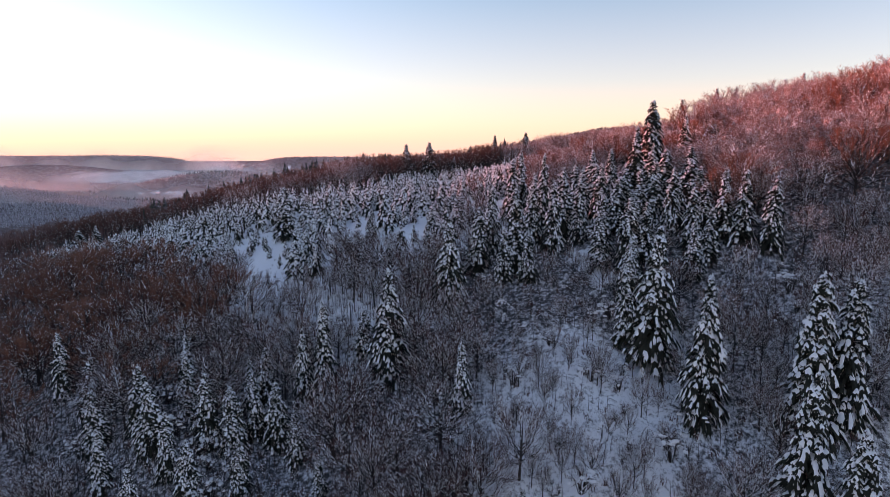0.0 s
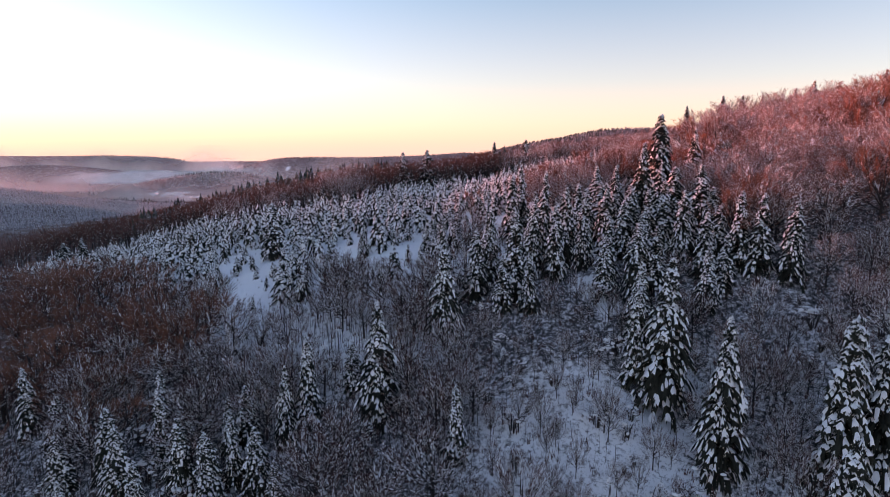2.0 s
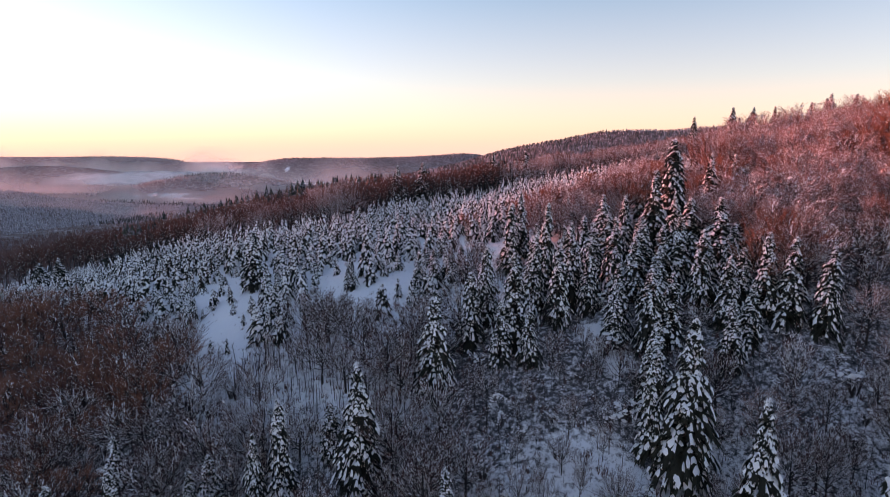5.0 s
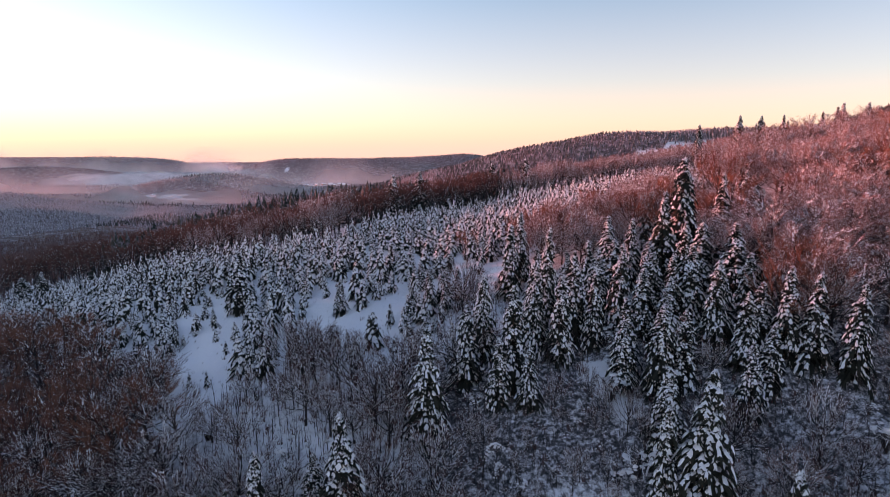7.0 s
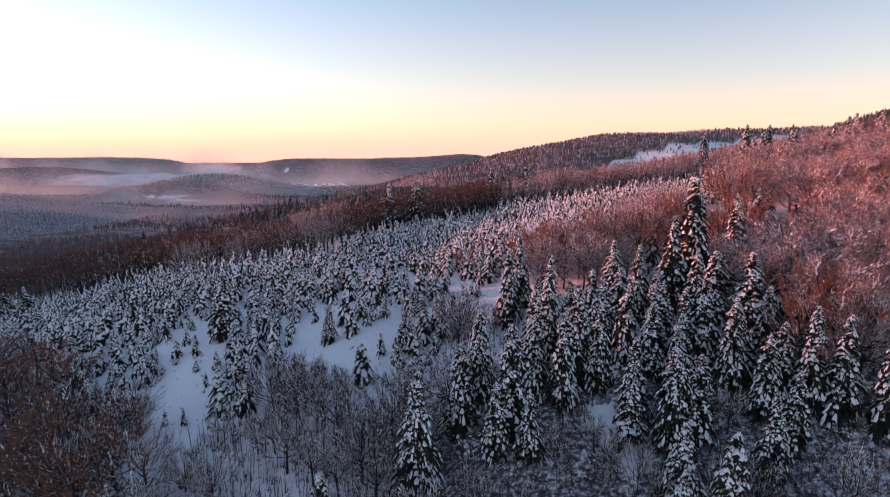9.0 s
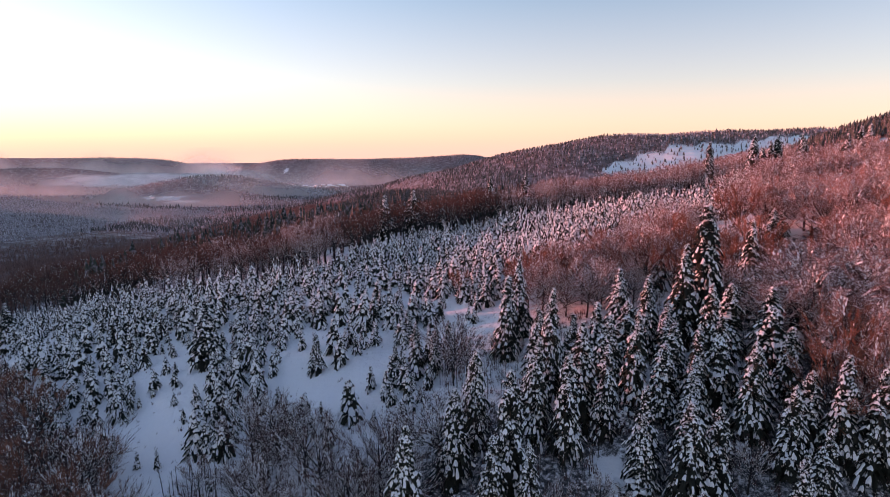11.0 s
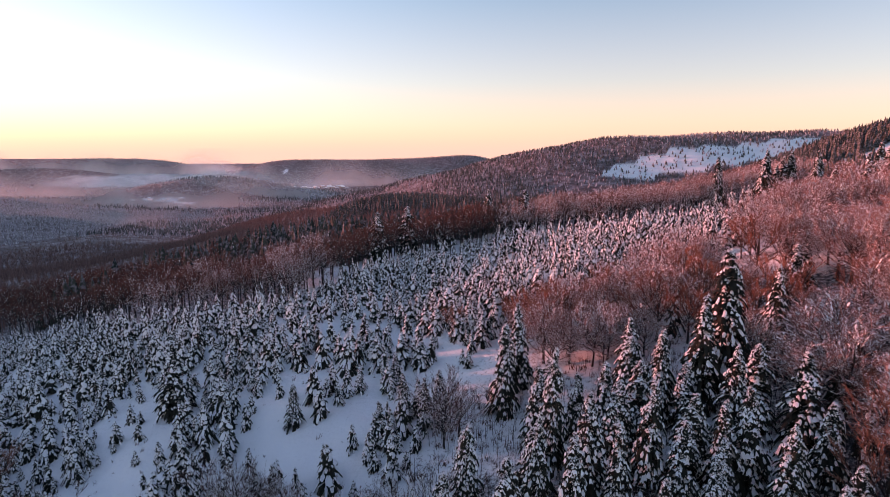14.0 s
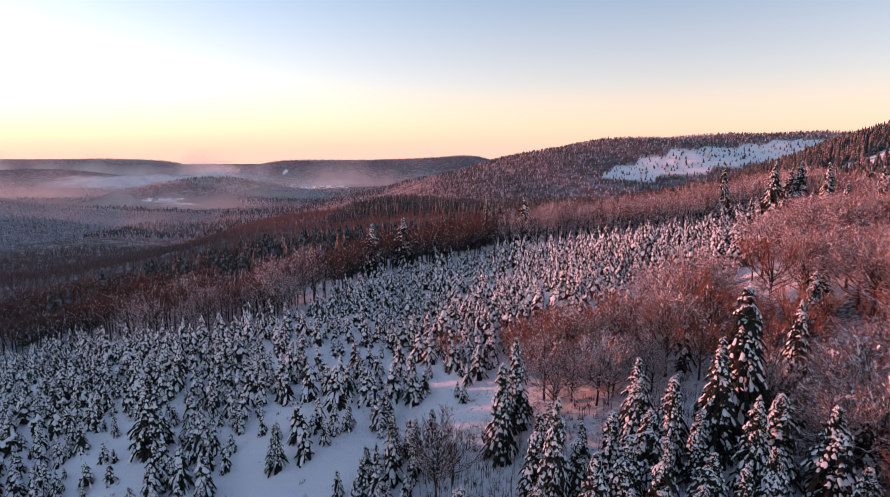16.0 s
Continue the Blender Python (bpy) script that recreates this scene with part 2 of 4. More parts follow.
turns = np.radians(np.concatenate([np.linspace(-52, 52, 230), np.linspace(52, 308, 52)[1:-1]]))
reach = np.geomspace(4, 4950, 230)
tt, rr = np.meshgrid(turns, reach, indexing="ij")
gx, gy = 5 + rr * np.sin(tt), 20 + rr * np.cos(tt)
na, nr = tt.shape
gi = np.arange(na * nr).reshape(na, nr)
a0, a1, a2, a3 = gi[:, :-1], gi[:, 1:], np.roll(gi, -1, 0)[:, 1:], np.roll(gi, -1, 0)[:, :-1]
gt = np.concatenate([np.stack([a0, a1, a2], -1).reshape(-1, 3), np.stack([a0, a2, a3], -1).reshape(-1, 3)])[:, ::-1]
gv = np.stack([gx, gy, height(gx, gy)], -1).reshape(-1, 3)
gv = np.concatenate([gv, [[5, 20, float(height(5, 20))]]])
gt = np.concatenate([gt, np.stack([np.full(na, na * nr), np.roll(gi, -1, 0)[:, 0], gi[:, 0]], -1)])
ground = tagged(new("ground", mesh_of("ground", gv, gt, [ground_material()], smooth=True)),
                "snow-covered hillside, basin and distant hills", "ground", kind="structure")
cover = ground.data.attributes.new("wooded", "FLOAT", "POINT")
cover.data.foreach_set("value", wooded(gv[:, 0], gv[:, 1]).astype(np.float32))
distant = ground.data.attributes.new("distant", "FLOAT", "POINT")
distant.data.foreach_set("value", ease(230, 420, np.hypot(gv[:, 0], gv[:, 1])).astype(np.float32))


# ---- trees ----
def tube(soup, pts, radii, sides, slot):
    """A tapered limb along points."""
    pts = np.asarray(pts, float)
    rows = []
    for i, p in enumerate(pts):
        d = pts[min(i + 1, len(pts) - 1)] - pts[max(i - 1, 0)]
        d = d / (np.linalg.norm(d) + 1e-9)
        a = np.cross(d, (0.3, 0.9, 0.1) if abs(d[2]) > 0.8 else (0, 0, 1))
        a /= np.linalg.norm(a)
        b = np.cross(d, a)
        k = np.arange(sides) * 2 * math.pi / sides
        rows.append(p + radii[i] * (np.cos(k)[:, None] * a + np.sin(k)[:, None] * b))
    tris = []
    for i in range(len(pts) - 1):
        for j in range(sides):
            a, b = i * sides + j, i * sides + (j + 1) % sides
            tris += [(a, b, b + sides), (a, b + sides, a + sides)]
    soup.add(np.concatenate(rows), tris, slot)


def bough(soup, r, z0, turn, long, wide, lift, droop, snowy, thick):
    """One drooping spruce bough with ragged edges and the streaks of snow that lie on it."""
    c, s = math.cos(turn), math.sin(turn)
    out, side = np.array((c, s, 0)), np.array((-s, c, 0))

    def at(k):
        return out * long * k * (1 - 0.12 * k) + np.array((0, 0, z0 + long * (lift * k - droop * k * k)))

    steps, width = (0.0, 0.4, 0.75, 1.0), (0.2, 1.0, 0.7, 0.08)
    v = []
    for k, w in zip(steps, width):
        p, h = at(k), wide * w * (0.8 + 0.4 * r.random())
        v += [p + side * h - (0, 0, h * 0.6), p, p - side * h - (0, 0, h * 0.6)]
    t = []
    for i in range(3):
        a, b = 3 * i, 3 * i + 3
        t += [(a, a + 1, b + 1), (a, b + 1, b), (a + 1, a + 2, b + 2), (a + 1, b + 2, b + 1)]
    soup.add(v, t, 1)
    v, t = [], []
    for i in (1, 2):
        for q in (1, -1):
            e = at(steps[i] + 0.15) + side * q * wide * (0.9 + 0.7 * r.random()) - (0, 0, wide * (0.9 + 0.9 * r.random()))
            t.append((len(v), len(v) + 1, len(v) + 2))
            v += [at(steps[i] - 0.2), at(steps[i] + 0.12), e]
    soup.add(v, t, 1)
    k = 0.15 + 0.25 * r.random()
    while k < 0.85:
        size = 0.11 + 0.15 * r.random() ** 1.5
        if r.random() < snowy:
            e = min(k + size, 1.05)
            aside = side * wide * (r.random() - 0.5) * 0.8
            v = []
            for j, q in enumerate((k, k + (e - k) * 0.5, e)):
                p, h = at(q) + aside * (1, 1, 0.6)[j], wide * (0.42, 0.8, 0.62)[j] * (0.5 + 0.8 * r.random())
                u = thick * (0.55, 1.0, 0.6)[j] * (0.6 + 0.8 * r.random())
                g = h * (0.35 + 1.0 * r.random())
                v += [p + side * h - (0, 0, h * (0.1 + 0.5 * r.random()) - 0.03), p + side * (h - g) * 0.3 + (0, 0, u), p - side * g - (0, 0, g * (0.1 + 0.5 * r.random()) - 0.03)]
            t = []
            for i in range(2):
                a, b = 3 * i, 3 * i + 3
                t += [(a, a + 1, b + 1), (a, b + 1, b), (a + 1, a + 2, b + 2), (a + 1, b + 2, b + 1)]
            soup.add(v, t, 2)
        k += size + 0.02 + 0.1 * r.random()


def pillow_bough(soup, r, z0, turn, long, wide, lift, droop, snowy, thick):
    """A bough pressed down by one thick uneven pillow of snow: for trees that stay small."""
    c, s = math.cos(turn), math.sin(turn)
    out, side = np.array((c, s, 0)), np.array((-s, c, 0))

    def at(k):
        return out * long * k * (1 - 0.15 * k) + np.array((0, 0, z0 + long * (lift * k - droop * k * k)))

    h = wide * (0.8 + 0.4 * r.random())
    v = [at(0.0), at(0.6) + side * h - (0, 0, h * 0.8), at(0.6), at(0.6) - side * h - (0, 0, h * 0.8), at(1.0) + side * h * 0.6 - (0, 0, h * 0.9), at(1.1), at(1.0) - side * h * 0.6 - (0, 0, h * 0.9)]
    soup.add(v, [(0, 1, 2), (0, 2, 3), (1, 4, 2), (4, 5, 2), (2, 5, 6), (2, 6, 3)], 1)
    if r.random() < snowy:
        k, g = 0.2 + 0.25 * r.random(), h * (0.6 + 0.5 * r.random())
        e = min(1.02, k + 0.4 + 0.4 * r.random())
        m = (k + e) / 2
        aside = side * h * (r.random() - 0.5) * 0.7
        v = [at(k) + (0, 0, 0.03), at(m) + aside + side * g - (0, 0, g * 0.6), at(m) + aside + (0, 0, thick), at(m) + aside - side * g - (0, 0, g * 0.6), at(e) + aside + side * g * 0.6 - (0, 0, g * 0.5), at(e) + aside + (0, 0, thick * 0.5), at(e) + aside - side * g * 0.6 - (0, 0, g * 0.5), at(e) + aside - (0, 0, thick)]
        soup.add(v, [(0, 1, 2), (0, 2, 3), (1, 4, 5), (1, 5, 2), (2, 5, 6), (2, 6, 3), (4, 7, 5), (5, 7, 6)], 2)


def spruce_soup(seed, tall, broad, gap, ring, snowy, thick, fine=True, bare=0.06, wide=0.42):
    """A spruce: slot 0 trunk, 1 boughs, 2 snow."""
    r, soup = np.random.default_rng(seed), Soup()
    lean = 0.03 * tall * (r.random(2) - 0.5)
    tube(soup, [(0, 0, -0.8), (lean[0] * 0.4, lean[1] * 0.4, tall * 0.5), (lean[0], lean[1], tall * 0.97)],
         (tall * 0.014 + 0.05, tall * 0.008 + 0.03, 0.02), 5, 0)
    z = tall * bare + 0.2
    while z < tall * 0.975:
        k = z / tall
        full = broad * (min(1.0, (1 - k) * 1.12 + 0.03) ** 0.7) * (0.75 + 0.25 * min(1, k / 0.12))
        for j in range(max(3, int(round(ring * (0.55 + 0.45 * (1 - k)))))):
            turn = r.random() * 6.283
            long = max(0.2, full * (0.5 + 0.65 * r.random()) * (1 + 0.14 * math.sin(2 * turn + 0.5 * z + seed)))
            (bough if fine else pillow_bough)(soup, r, z + (r.random() - 0.5) * gap * 1.4, turn, long, min(wide, 0.36 * long + 0.05) * (0.8 + 0.4 * r.random()),
                  0.1 + 0.4 * k + 0.25 * r.random(), 0.75 + 0.55 * r.random(), snowy * (0.2 + 0.9 * min(1, k / 0.42) + 0.3 * (k > 0.8)) * (1.0 + 0.45 * math.sin(2 * turn + 1.1 * z + seed) + 0.35 * math.sin(turn - 0.7 * z + 2 * seed)), thick)
        z += gap * (0.8 + 0.4 * r.random()) * (1.0 if k < 0.7 else 0.75)
    v = np.array([(0.16, 0, 0), (-0.08, 0.14, 0), (-0.08, -0.14, 0), (0, 0, 0.4), (0, 0, -0.2)]) * (1 if fine else 0.8)
    soup.add(v + (lean[0], lean[1], tall * 0.97), [(0, 1, 3), (1, 2, 3), (2, 0, 3), (1, 0, 4), (2, 1, 4), (0, 2, 4)], 2)
    for a in soup.v[1:-1]:
        a[:, :2] += np.clip(a[:, 2:3] / tall, 0, 1) * lean
    return soup


def slivers(soup, p, e, width, slot, side):
    """Thin tapering slivers from the points p to the points e, spread along side."""
    n = len(p)
    soup.add(np.stack([p - side * width, p + side * width, e], 1).reshape(-1, 3), np.arange(3 * n).reshape(-1, 3), slot)


def across(d, other):
    a = np.cross(d, other)
    return a / (np.linalg.norm(a, axis=1)[:, None] + 1e-6)


def snow_ridges(soup, r, p, e, width, share, pieces=2, run=0.16):
    """Short lumps and ridges of snow along the upper side of branches."""
    p, e = np.repeat(p, pieces, 0), np.repeat(e, pieces, 0)
    on = r.random(len(p)) < share
    p, e = p[on], e[on]
    if not len(p):
        return
    n = len(p)
    u = 0.8 * r.random((n, 1))
    v = np.minimum(1.0, u + run + 1.6 * run * r.random((n, 1)))
    p, e = p + (e - p) * u, p + (e - p) * v
    flat, up = across(e - p, (0.01, 0.02, 1.0)), np.array((0, 0, 1.0))
    w = (width * (0.5 + r.random(n)))[:, None]
    m = p + (e - p) * 0.55
    q = np.stack([p, m - flat * w, m + up * w * 1.2, m + flat * w, e], 1)
    soup.add(q.reshape(-1, 3), (np.array([(0, 1, 2), (0, 2, 3), (1, 4, 2), (2, 4, 3)])[None] + 5 * np.arange(n)[:, None, None]).reshape(-1, 3), 2)


def leafless_soup(seed, tall, broad, counts, frost, width, low=0.18, snow=0.07, sides=3, loose=1.5, rise=0.1, run=0.16, tips=0.7):
    """A leafless tree that branches four times into a rounded crown: slot 0 trunk and limbs, 1 twigs, 2 snow along the branches."""
    r, soup = np.random.default_rng(seed), Soup()
    limbs, boughs, sprays, twigs = counts
    fork = tall * low
    bend = (r.random(2) - 0.5) * tall * 0.07
    tube(soup, [(0, 0, -0.6), (bend[0] * 0.4, bend[1] * 0.4, fork), (bend[0], bend[1], tall * 0.55), (bend[0] * 1.3, bend[1] * 1.3, tall * 0.86)],
         (tall * 0.017 + 0.03, tall * 0.013 + 0.02, tall * 0.007 + 0.01, 0.012), sides + 1, 0)
    a, b, c = [], [], []
    for i in range(limbs):
        turn, u = i * 2.4 + 0.8 * r.random(), (i + 0.5 * r.random()) / limbs
        reach = broad * (0.3 + 0.55 * u ** 0.6) * (0.8 + 0.35 * r.random())
        top = fork + (tall - fork) * (0.86 - 0.5 * u * u) * (0.85 + 0.2 * r.random())
        k = 0.9 - 0.75 * u
        start = np.array((bend[0] * k, bend[1] * k, fork + (tall * 0.5 - fork) * k))
        end = np.array((math.cos(turn) * reach, math.sin(turn) * reach, max(top, start[2] + 0.06 * tall)))
        mid = start * 0.45 + end * 0.55 + (math.cos(turn) * reach * 0.14, math.sin(turn) * reach * 0.14, -0.04 * tall)
        tube(soup, [start, mid, end], (tall * 0.008 + 0.012, tall * 0.005 + 0.01, 0.012), sides, 0)
        a.append(start), b.append(mid), c.append(end)
    a, b, c = np.array(a), np.array(b), np.array(c)
    snow_ridges(soup, r, np.concatenate([a, b]), np.concatenate([b, c]), snow * 1.2, 0.3 + frost * 0.6, 5, run * 0.7)
    heart = np.array((bend[0], bend[1], fork + 0.25 * (tall - fork)))

    def fork_off(p0, p1, each, length, loose, lift):
        """Branches that leave the lines p0 to p1 outwards."""
        n = len(p0) * each
        p0, p1 = np.repeat(p0, each, 0), np.repeat(p1, each, 0)
        p = p0 + (p1 - p0) * (0.25 + 0.75 * r.random((n, 1)))
        d = (p1 - p0) / (np.linalg.norm(p1 - p0, axis=1)[:, None] + 1e-6) * 0.8
        o = p - heart
        d = d + 0.55 * o / (np.linalg.norm(o, axis=1)[:, None] + 1e-6) + (r.random((n, 3)) - 0.5) * loose + (0, 0, lift)
        d /= np.linalg.norm(d, axis=1)[:, None] + 1e-6
        e = p + d * (length * (0.55 + 0.8 * r.random((n, 1))))
        e[:, 2] = np.minimum(e[:, 2], tall * (1.0 + 0.04 * r.random(n)))
        return p, e

    p, e = fork_off(np.concatenate([a, b, b]), np.concatenate([b, c, c]), boughs, 0.2 * tall, loose, rise)
    for other in ((0.3, 0.9, 0.2), (0.8, -0.2, 0.5)):
        slivers(soup, p, e, max(width * 0.6, 0.018), 0, across(e - p, other))
    snow_ridges(soup, r, p, e, snow, frost, 3, run)
    p, e = fork_off(p, e, sprays, 0.12 * tall, loose, rise * 1.2)
    slivers(soup, p, e, width * 0.45, 1, across(e - p, r.random((len(p), 3)) - 0.5))
    snow_ridges(soup, r, p, e, snow * 0.75, frost * tips, 1, run * 1.5)
    p, e = fork_off(p, e, twigs, 0.075 * tall, loose * 1.1, rise * 1.5)
    slivers(soup, p, e, width * 0.4, 1, across(e - p, r.random((len(p), 3)) - 0.5))
    return soup


def shrub_soup(seed, tall, stems, clumps):
    """Thin arching stems pressed down by clumps of snow."""
    r, soup = np.random.default_rng(seed), Soup()
    for i in range(stems):
        t = r.random() * 6.283
        reach, h = tall * (0.15 + 0.5 * r.random()), tall * (0.5 + 0.5 * r.random())
        c, s = math.cos(t), math.sin(t)
        p = [np.array((c * 0.1, s * 0.1, -0.2)), np.array((c * reach * 0.4, s * reach * 0.4, h * 0.7)), np.array((c * reach, s * reach, h * (0.7 + 0.3 * r.random())))]
        tube(soup, p, (0.025, 0.018, 0.008), 3, 0)
        for j in range(5):
            a = p[1] + (p[2] - p[1]) * r.random()
            e = a + (r.random(3) - (0.5, 0.5, 0.35)) * tall * 0.45
            k = np.cross(e - a, (0.3, 0.5, 0.8))
            k /= np.linalg.norm(k) + 1e-6
            soup.add([a - k * 0.015, a + k * 0.015, e], [(0, 1, 2)], 1)
            if r.random() < 0.4:
                soup.add([a - (0.04, 0, -0.03), a + (0.04, 0, 0.03), e + (0, 0, 0.03)], [(0, 1, 2)], 2)
    for i in range(clumps):
        t, q = r.random() * 6.283, tall * (0.1 + 0.45 * r.random())
        blob(soup, r, (math.cos(t) * q, math.sin(t) * q, tall * (0.45 + 0.4 * r.random())), tall * (0.05 + 0.08 * r.random() ** 2), 2)
    return soup


def blob(soup, r, at, size, slot):
    """A small uneven pillow of snow."""
    v = [(0, 0, 0.55)]
    for z, w in ((0.25, 0.8), (-0.3, 0.85)):
        for j in range(6):
            k = j * math.pi / 3 + r.random() * 0.5
            q = w * (0.75 + 0.5 * r.random())
            v.append((math.cos(k) * q, math.sin(k) * q * 0.7, z * (0.7 + 0.6 * r.random())))
    t = [(0, 1 + j, 1 + (j + 1) % 6) for j in range(6)]
    for j in range(6):
        a, b = 1 + j, 1 + (j + 1) % 6
        t += [(a, a + 6, b + 6), (a, b + 6, b)]
    turn = r.random() * 6.283
    m = np.array(((math.cos(turn), -math.sin(turn), 0), (math.sin(turn), math.cos(turn), 0), (0, 0, 1)))
    soup.add(np.array(v) * size @ m.T + np.asarray(at), t, slot)


def tree_thing(name, soup, mats, parts, label, category, group):
    """A thing of three parts at the world's origin, ready to be copied."""
    root = tagged(new(name), label, category, group)
    for slot, (mat, pname) in enumerate(zip(mats, parts)):
        v, f = soup.only(slot)
        part(pname, mesh_of(pname, v, f, [mat], smooth=slot == 2), root)
    return root


def plant(root, x, y, tall, wide, turn, sink=0.0):
    """A copy of a tree thing on the ground."""
    return copy_thing(root, pose(x, y, float(height(x, y)) - sink, 0, 0, turn) @ Matrix.Diagonal((wide, wide, tall, 1)))


def retire(root):
    """Take the pattern itself out of the scene once it has been copied."""
    for o in (*root.children_recursive, root):
        bpy.data.objects.remove(o)


def scatter(x0, x1, y0, y1, gap, seed):
    """Jittered points about a gap apart."""
    r = np.random.default_rng(seed)
    xs, ys = np.meshgrid(np.arange(x0, x1, gap), np.arange(y0, y1, gap))
    x, y = xs.ravel() + (r.random(xs.size) - 0.5) * gap * 1.1, ys.ravel() + (r.random(xs.size) - 0.5) * gap * 1.1
    return x, y, r


def clear_of(x, y, spots, gap):
    keep = np.ones(len(x), bool)
    for sx, sy in spots:
        keep &= np.hypot(x - sx, y - sy) > gap
    return keep


# ---- tall spruces ----
SPRUCE_PARTS, SPRUCE_MATS = ("trunk", "crown", "snow"), (bark_mat, needle_mat, snow_mat)
spruces = [tree_thing("spruce", spruce_soup(11 + i, 15, 3.2 + 0.3 * (i % 3), 0.46, 10, 1.15, 0.24, wide=0.33), SPRUCE_MATS, SPRUCE_PARTS,
                      "tall snow-laden spruce on the steep snowy slope", "spruce", "tall spruces") for i in range(5)]
spruces += [tree_thing("spruce", spruce_soup(31 + i, 15, 2.9 + 0.3 * i, 0.4, 12, 1.4, 0.24, wide=0.29), SPRUCE_MATS, SPRUCE_PARTS,
                       "tall snow-laden spruce on the steep snowy slope", "spruce", "tall spruces") for i in range(2)]
spruces += [tree_thing("spruce", spruce_soup(21 + i, 15, 3.4 + 0.3 * i, 0.46, 11, 0.62, 0.17, wide=0.3), SPRUCE_MATS, SPRUCE_PARTS,
                       "snow-laden spruce standing alone on the snowy hill", "spruce", "tall spruces") for i in range(2)]
# rows of x, y and height
SLOPE_SPRUCES = ((-17.5, 78.6, 13.5), (-7.5, 77.2, 15.8), (2.6, 68.5, 9.5), (28.4, 72.5, 18.5), (25.6, 74.6, 13.0), (31.2, 63.0, 18.0), (41.5, 59.5, 19.0),
                 (35.5, 50.5, 20.5), (-38.7, 80.5, 7.5), (-25.8, 78.0, 8.5), (-59.0, 82.0, 10.0), (45.6, 60.0, 17.0), (37.8, 46.0, 20.0), (-20.3, 77.4, 11.5), (-11.8, 81.5, 7.0))
GROVE_SPRUCES = ((31.5, 85.7, 9.3), (25.7, 89.3, 9.6), (1.0, 86.5, 13.8), (8.7, 97.0, 12.4), (18.4, 92.6, 12.0), (11.9, 90.8, 13.0), (33.5, 95.5, 10.2), (31.5, 97.5, 9.8),
                 (41.0, 87.3, 8.5), (43.2, 85.5, 10.8), (45.1, 83.6, 11.0), (31.5, 106.5, 11.2), (48.2, 81.2, 11.0), (27.0, 79.0, 10.5), (36.8, 80.6, 8.5), (39.8, 82.4, 8.0),
                 (40.2, 109.1, 17.6), (47.4, 111.5, 14.0), (14.2, 115.0, 12.5), (16.5, 119.0, 12.5), (18.4, 103.0, 14.4), (36.5, 107.0, 13.6), (28.5, 108.5, 10.0), (24.5, 104.5, 10.4),
                 (21.0, 97.0, 12.0), (15.5, 95.5, 12.5), (27.5, 98.0, 11.5), (6.0, 93.0, 11.0), (23.0, 94.0, 11.0), (37.5, 101.0, 11.0))
GROVE_FILL = 24
LONE_SPRUCES = ((-119.5, 178.5, 10.0), (-115.0, 180.0, 9.5), (93.4, 196.5, 15.5), (99.3, 194.8, 14.5), (90.3, 216.0, 15.0), (-14.8, 212.6, 16.0), (-6.0, 220.8, 16.0), (22.2, 248.5, 16.0),
                (33.7, 235.5, 14.8), (-36.4, 127.1, 12.0), (4.0, 228.0, 10.0), (7.5, 229.0, 9.5), (101.0, 170.0, 12.0), (96.0, 173.0, 10.0), (112.0, 178.0, 12.0), (118.0, 174.0, 11.0),
                (125.0, 164.0, 13.0), (104.0, 206.0, 12.0), (110.0, 199.0, 12.0), (100.0, 128.0, 12.0), (96.5, 131.0, 9.0), (60.0, 128.0, 9.0), (63.5, 131.0, 7.0), (96.0, 199.5, 12.0), (107.0, 171.0, 13.0), (116.0, 186.0, 12.5), (103.0, 190.0, 13.5), (121.0, 181.0, 12.5), (91.0, 187.0, 12.0), (128.0, 172.0, 14.0))
THICKET_SPRUCES = ((-39.0, 70.0, 9.5), (-35.0, 66.0, 9.0), (-32.0, 71.0, 10.0), (-28.0, 70.0, 9.5), (-26.0, 73.0, 9.5), (-31.0, 62.5, 9.0), (-42.0, 73.0, 9.5), (-36.0, 75.0, 10.0), (-22.5, 71.5, 9.0), (-44.0, 66.0, 8.5), (-25.0, 64.0, 7.5), (-19.0, 68.0, 7.0), (-38.0, 62.0, 8.0), (-15.0, 63.0, 5.5), (-48.0, 72.0, 8.5), (-28.0, 77.0, 8.0), (-52.0, 78.0, 9.0),
                   (9.0, 56.0, 5.0), (3.5, 54.5, 5.5), (-1.5, 127.5, 5.5), (0.5, 118.0, 7.0), (3.5, 115.5, 7.0), (-2.5, 113.5, 6.0), (-15.5, 119.4, 6.5), (5.5, 119.5, 6.0))
fill, g = [], np.random.default_rng(33)
while len(fill) < GROVE_FILL:
    x, y = 8 + 38 * g.random(), 85 + 27 * g.random()
    if min(math.hypot(x - a, y - b) for a, b, c in (*GROVE_SPRUCES, *fill)) > 2.6 and y < 92 + x and (x < 34 or y < 104):
        fill.append((x, y, 7.5 + 3.5 * g.random()))
DARK = ((40.2, 109.1), (47.4, 111.5), (36.5, 107.0))
spots, BOLD = [], (69, 70, 71, 72, 73, 74, 75, 76, 77, 78)
